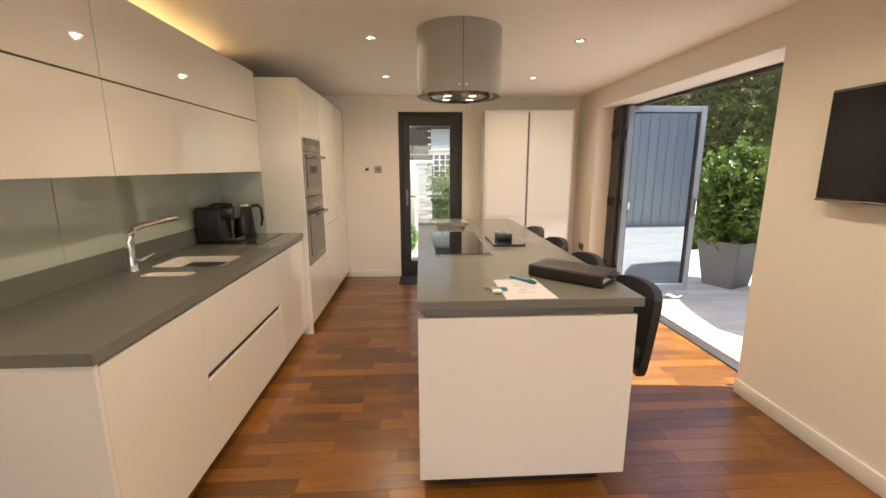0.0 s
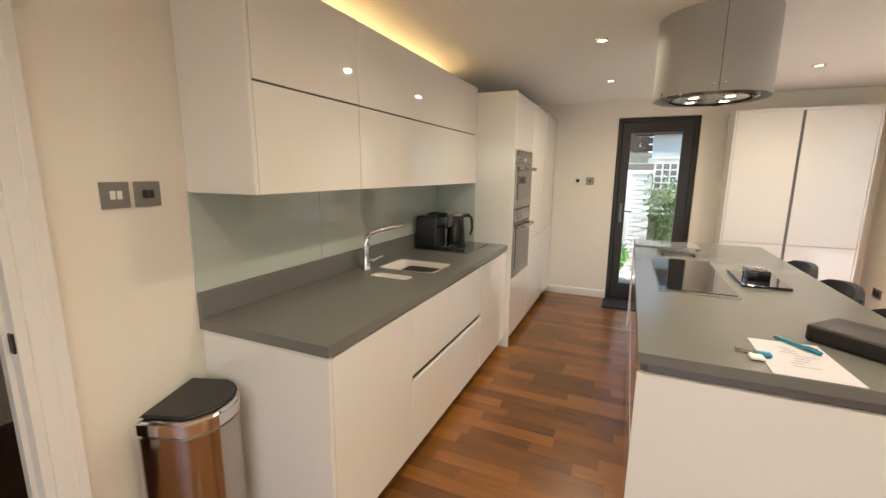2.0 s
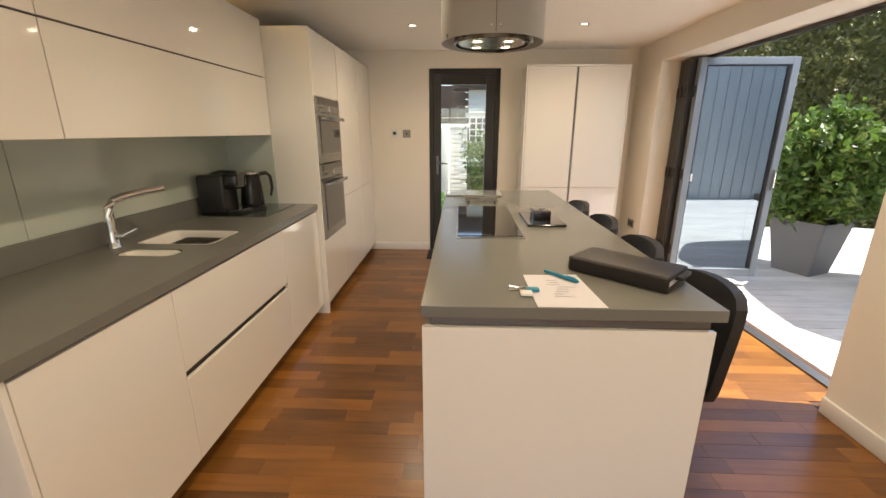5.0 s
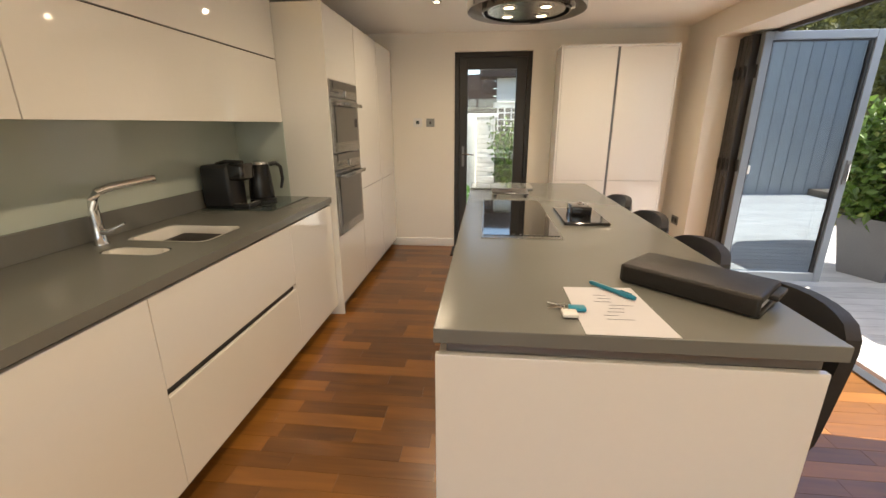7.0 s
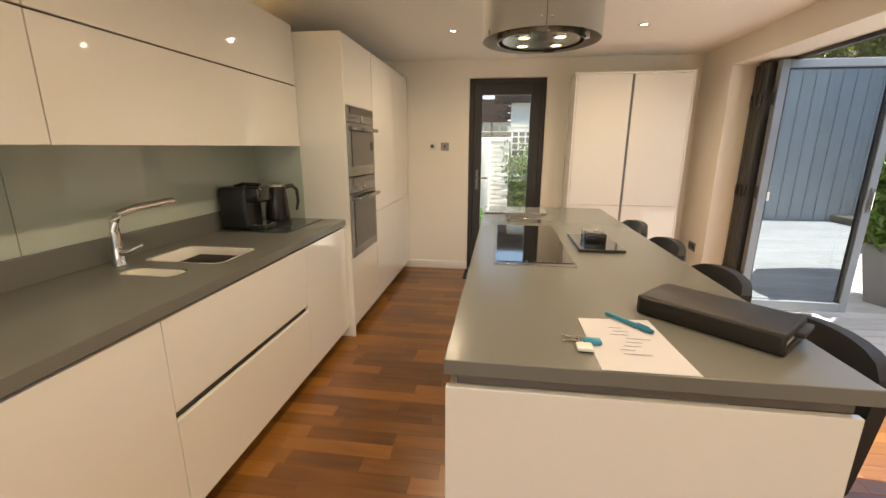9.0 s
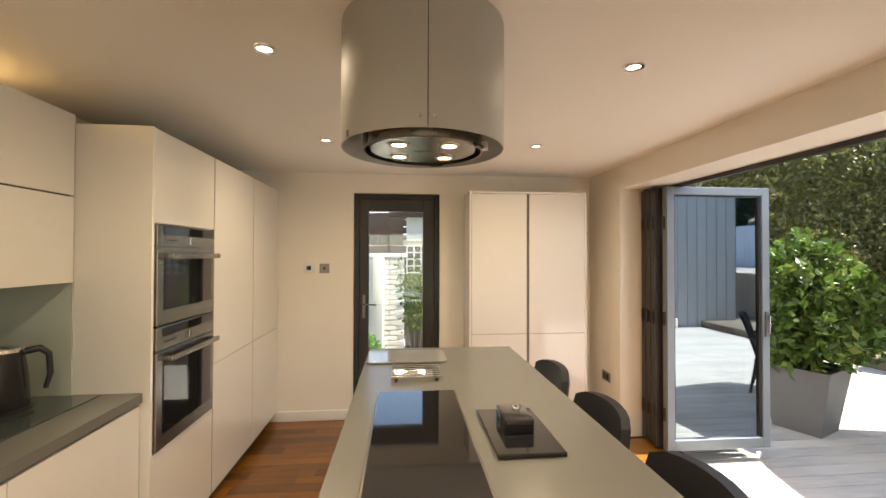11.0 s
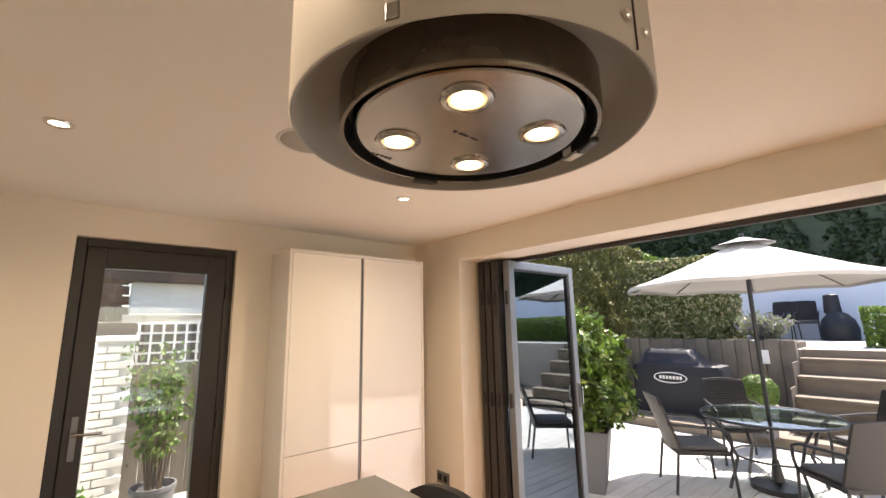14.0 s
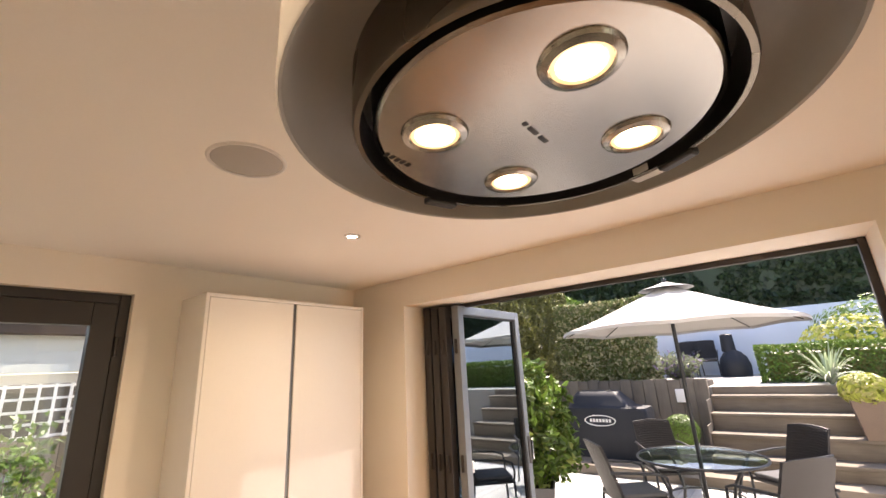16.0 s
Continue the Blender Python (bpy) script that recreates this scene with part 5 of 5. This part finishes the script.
hedge("box_hedge", (10.3, 0.6, 1.105), (0.7, 5.2, 0.66), F_BOX, "low clipped box hedge on the terrace", 1300, 0.04, 25, F_HEDGE, 0.05)
_yb = thing("golden_shrub", (11.3, 1.6, 1.105), "rounded golden-leaved shrub on the terrace", "shrub")
ball_leaves(_yb, (0, 0, 0.55), (0.8, 1.0, 0.6), F_YELLOW, 1600, 0.06, 31)
branchy(_yb, (0, 0, 0), 0.6, 0.4, 8, 31)
_yb = thing("dark_shrub", (12.6, 1.0, 1.105), "rounded dark green shrub by the wall", "shrub")
ball_leaves(_yb, (0, 0, 0.8), (0.9, 1.3, 0.8), F_BOX, 1800, 0.07, 32)
branchy(_yb, (0, 0, 0), 0.8, 0.4, 8, 32)
_lv = thing("lavender", (9.2, 4.38, 1.2), "silvery lavender clump spilling over the bed", "shrub")
_tp = branchy(_lv, (0, 0, 0), 0.42, 0.42, 60, 33, 0.004)
leaves(_lv, "foliage", clumps(_tp, 34, 2600, 0.05), 0.034, F_LAV, 35, long=2.6)


def strap_plant(name, at, n, length, seed, label):
    g = thing(name, at, label, "plant")
    rng = random.Random(seed)
    bm = bmesh.new()
    for k in range(n):
        a = rng.uniform(0, 6.283)
        L_ = length * rng.uniform(0.7, 1.15)
        lean = rng.uniform(0.25, 1.0)
        u = Vector((math.cos(a), math.sin(a), 0))
        w = Vector((-u.y, u.x, 0))
        prev = None
        for i in range(6):
            t = i / 5
            c = u * (lean * L_ * t) + Vector((0, 0, L_ * (1.25 * t * (1.15 - lean * 0.4) - 0.95 * lean * t * t)))
            wd = 0.022 * (1 - t) ** 0.6 + 0.001
            cur = (bm.verts.new(c - w * wd), bm.verts.new(c + w * wd + Vector((0, 0, 0.004))))
            if prev:
                bm.faces.new((prev[0], prev[1], cur[1], cur[0]))
            prev = cur
    ob = finish("strap_leaves", bm, F_GRASS, g, True)
    ob["kind"] = "stuff"
    return g


strap_plant("strap_leaved_plant", (9.35, 2.28, 1.105), 85, 0.62, 41, "striped strap-leaved plant arching over the steps")

_tp_ = thing("timber_planter", (8.12, 2.02, 0.50), "tapered brown planter with a yellow-green shrub", "potted plant")
taper_pot(_tp_, 0.13, 0.20, 0.48, M_TERRA)
ball_leaves(_tp_, (0, 0, 0.60), (0.28, 0.28, 0.22), F_YELLOW, 1000, 0.045, 42)
branchy(_tp_, (0, 0, 0.42), 0.25, 0.15, 8, 42)


def ball_pot(at, label):
    b = thing("box_ball_planter", at, label, "potted plant", "clipped box balls in pots")
    taper_pot(b, 0.13, 0.17, 0.40, M_LEAD)
    ball_leaves(b, (0, 0, 0.58), (0.235, 0.235, 0.225), F_BOX, 2200, 0.026, 51, 0.03)
    branchy(b, (0, 0, 0.34), 0.3, 0.12, 8, 51)
    return b


ball_pot((7.25, 4.12, DZK), "clipped box ball in a grey square pot").location.z = 0.046
bpy.context.view_layer.update()
ball_pot((7.62, 6.62, 0.046), "clipped box ball in a grey square pot on the ledge")

_pl = thing("large_planter", (4.30, 5.02, DZK), "tall grey tapered planter with a bushy green shrub", "potted plant")
_pl.rotation_euler = (0, 0, radians(24))
taper_pot(_pl, 0.19, 0.275, 0.60, M_LEAD)
_tp = branchy(_pl, (0, 0, 0.52), 1.15, 0.33, 26, 61, 0.014)
rng_ = np.random.default_rng(62)
_d3 = rng_.normal(size=(4200, 3))
_d3 /= np.linalg.norm(_d3, axis=1)[:, None]
_rad = 0.72 + 0.25 * rng_.random(4200) ** 0.5 + lumpy(_d3 * 2, 0.42, 2.4, 3.0)
_c3 = np.stack([_d3[:, 0] * _rad * 0.50 * (1 - 0.25 * _d3[:, 2]), _d3[:, 1] * _rad * 0.50 * (1 - 0.25 * _d3[:, 2]), 1.16 + _d3[:, 2] * _rad * 0.64], 1)
leaves(_pl, "foliage", np.concatenate([_c3, clumps(_tp, 63, 1500, 0.09)]), 0.052, F_SHRUB, 64, long=1.9)

# covered barbecue
_bq = thing("covered_barbecue", (8.15, 5.45, 0.046), "barbecue under a fitted navy-black cloth cover", "barbecue")
bm = bmesh.new()
rows_ = []
for z, hx, hy, dy in ((0.0, 0.31, 0.74, 0), (0.3, 0.30, 0.73, 0), (0.74, 0.29, 0.72, 0), (0.80, 0.28, 0.70, 0.0), (0.84, 0.24, 0.55, 0.08), (0.98, 0.20, 0.44, 0.12), (1.06, 0.13, 0.38, 0.12), (1.08, 0.05, 0.30, 0.12)):
    ring = []
    pts = rounded(-hx, -hy, hx, hy, min(hx, 0.10) * 0.9, 5)
    for x, y in pts:
        f = 0.014 * noise.noise(Vector((x * 9, y * 9, z * 3)))
        ring.append(bm.verts.new((x * (1 + f * 3), y + dy + f, z)))
    rows_.append(ring)
for a, b in zip(rows_, rows_[1:]):
    for i in range(len(a)):
        bm.faces.new((a[i], a[(i + 1) % len(a)], b[(i + 1) % len(a)], b[i]))
bm.faces.new(rows_[-1])
finish("cover", bm, M_COVER, _bq, True)
_bd = bmesh.new()
for r0, r1, dx in ((1.0, 0.90, 0.0), ):
    N = 40
    A = [_bd.verts.new((-0.318, 0.05 + 0.27 * r0 * math.cos(6.2832 * i / N), 0.60 + 0.092 * r0 * math.sin(6.2832 * i / N))) for i in range(N)]
    B = [_bd.verts.new((-0.318, 0.05 + 0.255 * math.cos(6.2832 * i / N), 0.60 + 0.077 * math.sin(6.2832 * i / N))) for i in range(N)]
    for i in range(N):
        _bd.faces.new((A[i], A[(i + 1) % N], B[(i + 1) % N], B[i]))
r = bmesh.ops.extrude_face_region(_bd, geom=list(_bd.faces))
for v in r["geom"]:
    if isinstance(v, bmesh.types.BMVert):
        v.co.x += 0.02
bmesh.ops.recalc_face_normals(_bd, faces=_bd.faces)
finish("oval_badge", _bd, M_WHITEPL, _bq)
boxes(_bq, "badge_bars", [((7.832, 5.45 + 0.05 + 0.175 - 0.055 * k - 0.037, 0.046 + 0.575), (7.846, 5.45 + 0.05 + 0.175 - 0.055 * k, 0.046 + 0.628)) for k in range(7)], M_WHITEPL, 0.002)

# table, parasol, chairs
TXc, TYc = 5.60, 3.66
_tb = thing("garden_table", (TXc, TYc, DZK), "round glass-topped garden table on dark metal legs", "table")
lathe(_tb, "glass_top", [(0, 0.703), (0.59, 0.703), (0.60, 0.707), (0.59, 0.711), (0, 0.711)], M_TABLEGL, 56, cap=False)
tube(_tb, "rim", arc((0, 0, 0.70), 0.605, 0, 360, 48, "xy"), 0.013, M_POLE, 8)
for k in range(4):
    a = 45 + 90 * k
    u = Vector((math.cos(radians(a)), math.sin(radians(a)), 0))
    tube(_tb, "leg", [u * 0.57 + Vector((0, 0, 0.69)), u * 0.46 + Vector((0, 0, 0.55)), u * 0.36 + Vector((0, 0, 0.3)), u * 0.47 + Vector((0, 0, 0.01))], 0.016, M_POLE, 8)
tube(_tb, "stretcher", arc((0, 0, 0.32), 0.36, 0, 360, 32, "xy"), 0.010, M_POLE, 8)
_um = thing("parasol", (TXc, TYc, DZK), "open cream canvas parasol on a dark pole", "parasol")
tube(_um, "pole", [(0, 0, 0.0), (0, 0, 2.55)], 0.021, M_POLE, 14)
lathe(_um, "base", [(0, 0), (0.24, 0), (0.24, 0.05), (0.06, 0.08), (0.03, 0.28)], M_POLE, 32, cap=False)
bm = bmesh.new()
NR, RR = 8, 1.26
ZT, ZR = 2.555, 2.06
grid = []
for j in range(9):
    t = j / 8
    ring = []
    for i in range(NR * 6):
        a = 2 * math.pi * (i / (NR * 6)) + 0.2
        ph = (i % 6) / 6
        sag = math.sin(math.pi * ph)
        r = (0.05 + (RR - 0.05) * t) * (1 - 0.055 * sag * t)
        z = ZT + (ZR - ZT) * (t ** 0.92) - 0.03 * sag * math.sin(math.pi * t) + 0.02 * sag * t
        ring.append(bm.verts.new((r * math.cos(a), r * math.sin(a), z)))
    grid.append(ring)
for a, b in zip(grid, grid[1:]):
    for i in range(len(a)):
        bm.faces.new((a[i], a[(i + 1) % len(a)], b[(i + 1) % len(a)], b[i]))
vl = []
for i, v in enumerate(grid[-1]):
    vl.append(bm.verts.new(v.co + Vector((0, 0, -0.035))))
for i in range(len(vl)):
    bm.faces.new((grid[-1][i], grid[-1][(i + 1) % len(vl)], vl[(i + 1) % len(vl)], vl[i]))
finish("canopy", bm, M_PARASOL, _um, True)
lathe(_um, "vent_cap", [(0.30, ZT - 0.045), (0.16, ZT - 0.005), (0.03, ZT + 0.04), (0, ZT + 0.045)], M_PARASOL, 16, cap=False)
lathe(_um, "finial", [(0.012, ZT + 0.04), (0.025, ZT + 0.06), (0.02, ZT + 0.085), (0, ZT + 0.09)], M_POLE, 14, cap=False)
for i in range(NR):
    a = 2 * math.pi * i / NR + 0.2
    u = Vector((math.cos(a), math.sin(a), 0))
    tube(_um, "rib", [u * 0.03 + Vector((0, 0, ZT - 0.03)), u * 0.7 + Vector((0, 0, (ZT + ZR) / 2 - 0.045)), u * 1.19 + Vector((0, 0, ZR - 0.012))], 0.007, M_POLE, 6)
    tube(_um, "strut", [u * 0.03 + Vector((0, 0, ZT - 0.42)), u * 0.62 + Vector((0, 0, ZT - 0.25))], 0.006, M_POLE, 6)


def garden_chair():
    c = thing("garden_chair", (0, 0, DZK), "dark woven rattan garden armchair with grey cushion", "chair", "garden chairs round the table")
    bm = add_box(bmesh.new(), (-0.26, -0.25, 0.37), (0.24, 0.25, 0.41), 0.012, 2)
    finish("seat", bm, M_WICKER, c, True)
    bm = add_box(bmesh.new(), (-0.22, -0.22, 0.411), (0.23, 0.22, 0.455), 0.018, 3)
    finish("cushion", bm, M_CUSHION, c, True)
    bm = add_box(bmesh.new(), (-0.013, -0.25, 0), (0.013, 0.25, 1))
    bmesh.ops.subdivide_edges(bm, edges=list(bm.edges), cuts=6, use_grid_fill=True)
    for v in bm.verts:
        t, q = v.co.z, v.co.y / 0.25
        v.co = Vector((v.co.x - 0.24 - 0.15 * t - 0.03 * t * t + 0.03 * q * q, v.co.y * (1 - 0.06 * t), 0.37 + 0.56 * t - 0.02 * q * q * t))
    finish("backrest", bm, M_WICKER, c, True)
    bm = bmesh.new()
    for k in range(19):
        t = 0.06 + 0.05 * k
        if t < 0.99:
            pts = []
            for q in (-1, -0.5, 0, 0.5, 1):
                pts.append((-0.222 - 0.15 * t - 0.03 * t * t + 0.03 * q * q, 0.245 * q * (1 - 0.06 * t), 0.37 + 0.56 * t - 0.02 * q * q * t))
            add_tube(bm, pts, 0.006, 5)
    finish("woven_strands", bm, M_WICKER, c, True)
    for s in (-1, 1):
        tube(c, "arm", [(-0.33, 0.255 * s, 0.66), (-0.15, 0.275 * s, 0.655), (0.12, 0.28 * s, 0.635), (0.22, 0.275 * s, 0.60), (0.245, 0.265 * s, 0.50), (0.235, 0.25 * s, 0.40)], 0.014, M_POLE, 8)
        tube(c, "front_leg", [(0.235, 0.245 * s, 0.42), (0.255, 0.255 * s, 0.005)], 0.014, M_POLE, 8)
        tube(c, "back_leg", [(-0.24, 0.235 * s, 0.42), (-0.30, 0.25 * s, 0.005)], 0.014, M_POLE, 8)
    return c


def face_table(x, y):
    return math.degrees(math.atan2(TYc - y, TXc - x))


_gc = garden_chair()
_gc.location, _gc.rotation_euler = (5.10, 4.22, DZK), (0, 0, radians(-50))
bpy.context.view_layer.update()
for x, y in ((6.36, 4.16), (6.34, 2.97), (4.98, 3.02)):
    copy_thing(_gc, pose(x, y, DZK, 0, 0, face_table(x, y)))
for y, rz in ((4.86, 178), (4.44, 185)):
    o = copy_thing(_gc, pose(13.2, y, 1.106, 0, 0, rz))
    tagged(o, "dark garden chair standing by the white wall", "chair", "chairs by the garden wall")

_cv = thing("covered_chiminea", (12.9, 3.82, 1.106), "dark cloth cover over a garden chiminea", "covered heater")
bm = bmesh.new()
rows_ = []
for z, r, dx in ((0, 0.30, 0), (0.25, 0.32, 0), (0.45, 0.27, 0), (0.58, 0.17, 0), (0.62, 0.15, 0), (1.0, 0.13, 0), (1.02, 0.10, 0)):
    rows_.append([bm.verts.new((r * math.cos(a) * (1 + 0.05 * math.sin(5 * a + z * 4)), r * math.sin(a) * (1 + 0.05 * math.cos(4 * a + z)) + (0.06 if z > 0.6 else 0), z)) for a in (6.2832 * i / 24 for i in range(24))])
for a, b in zip(rows_, rows_[1:]):
    for i in range(24):
        bm.faces.new((a[i], a[(i + 1) % 24], b[(i + 1) % 24], b[i]))
bm.faces.new(rows_[-1])
finish("cover", bm, M_COVER, _cv, True)


# ---- pieces of the floors and walls ----
_fl = tagged(box(None, "floor", (XL, YB, -0.2), (XO + 0.02, YF + 0.3, -0.006), M_FLOORGAP, 0), "polished reddish-brown strip wood floor", "floor", **S)
_rng = random.Random(11)
PW = 0.09
_cache = {}
_far = bmesh.new()
_count = 0
_row = 0
_yy = YF - 0.0
while _yy > YB:
    y0, y1 = max(_yy - PW, YB), _yy
    x = XL - _rng.uniform(0, 0.5)
    while x < XR + 0.2:
        ln = _rng.choice((0.36, 0.45, 0.54, 0.63))
        a, b = max(x, XL + 0.001), min(x + ln, XR + 0.21)
        x += ln
        if b - a < 0.02 or (y1 > OY1 or y0 < OY0) and a > XR:
            continue
        if y1 > OY1 or y0 < OY0:
            b = min(b, XR)
        cx, cy = (a + b) / 2, (y0 + y1) / 2
        walked = cy > 0.9 and (-0.85 < cx < 0.35 or (cx > 1.0 and cy < 3.4)) and cy < 5.34 and b - a > 0.1
        if walked and _count < 298:
            key = (round(b - a, 3), round(y1 - y0, 3))
            if key not in _cache:
                bm = add_box(bmesh.new(), (-(b - a) / 2 + 0.0004, -(y1 - y0) / 2 + 0.0004, -0.0055), ((b - a) / 2 - 0.0004, (y1 - y0) / 2 - 0.0004, 0), 0.0006, 1)
                me = bpy.data.meshes.new("plank")
                bm.to_mesh(me)
                bm.free()
                me.materials.append(M_FLOOR)
                _cache[key] = me
            ob = new("plank", _cache[key])
            ob.parent = _fl
            ob.location = (cx, cy, 0)
            _count += 1
        else:
            add_box(_far, (a + 0.0004, y0 + 0.0004, -0.0055), (b - 0.0004, y1 - 0.0004, 0), 0)
    _yy -= PW
_o2 = finish("planks", _far, M_FLOOR, _fl)
_o2["kind"] = "stuff"

_dk = tagged(box(None, "deck", (XO + 0.03, -3.2, -0.245), (7.298, 7.35, -0.125), M_SOIL, 0), "weathered grey timber decking", "decking", **S)
BW = 0.142
_pair = []
for ln in (2.6, 2.0):
    bm = add_box(bmesh.new(), (-ln / 2 + 0.002, -BW / 2 + 0.003, -0.034), (ln / 2 - 0.002, BW / 2 - 0.003, 0), 0.004, 1)
    me = bpy.data.meshes.new("deck_board")
    bm.to_mesh(me)
    bm.free()
    me.materials.append(M_DECK)
    _pair.append((ln, me))
for k in range(74):
    y = -3.1 + BW * k
    x = XO + 0.032
    for ln, me in (_pair if k % 2 else _pair[::-1]):
        ob = new("deck_board", me)
        ob.parent = _dk
        ob.location = (x + ln / 2, y, DZK)
        x += ln
_bme = None
bm = add_box(bmesh.new(), (-0.105, -0.03, -0.031), (0.105, 0.012, 0.031), 0.003, 1)
_bme = bpy.data.meshes.new("brick")
bm.to_mesh(_bme)
bm.free()
_bme.materials.append(M_WBRICK)
for r_ in range(21):
    for c_ in range(5):
        x = 0.395 - 0.223 * c_ - (0.11 if r_ % 2 else 0)
        ob = new("brick", _bme)
        ob.parent = _bw
        ob.location = (x - 0.30, 0.012 - 0.004 + 0.0, 0.04 + 0.0745 * r_)
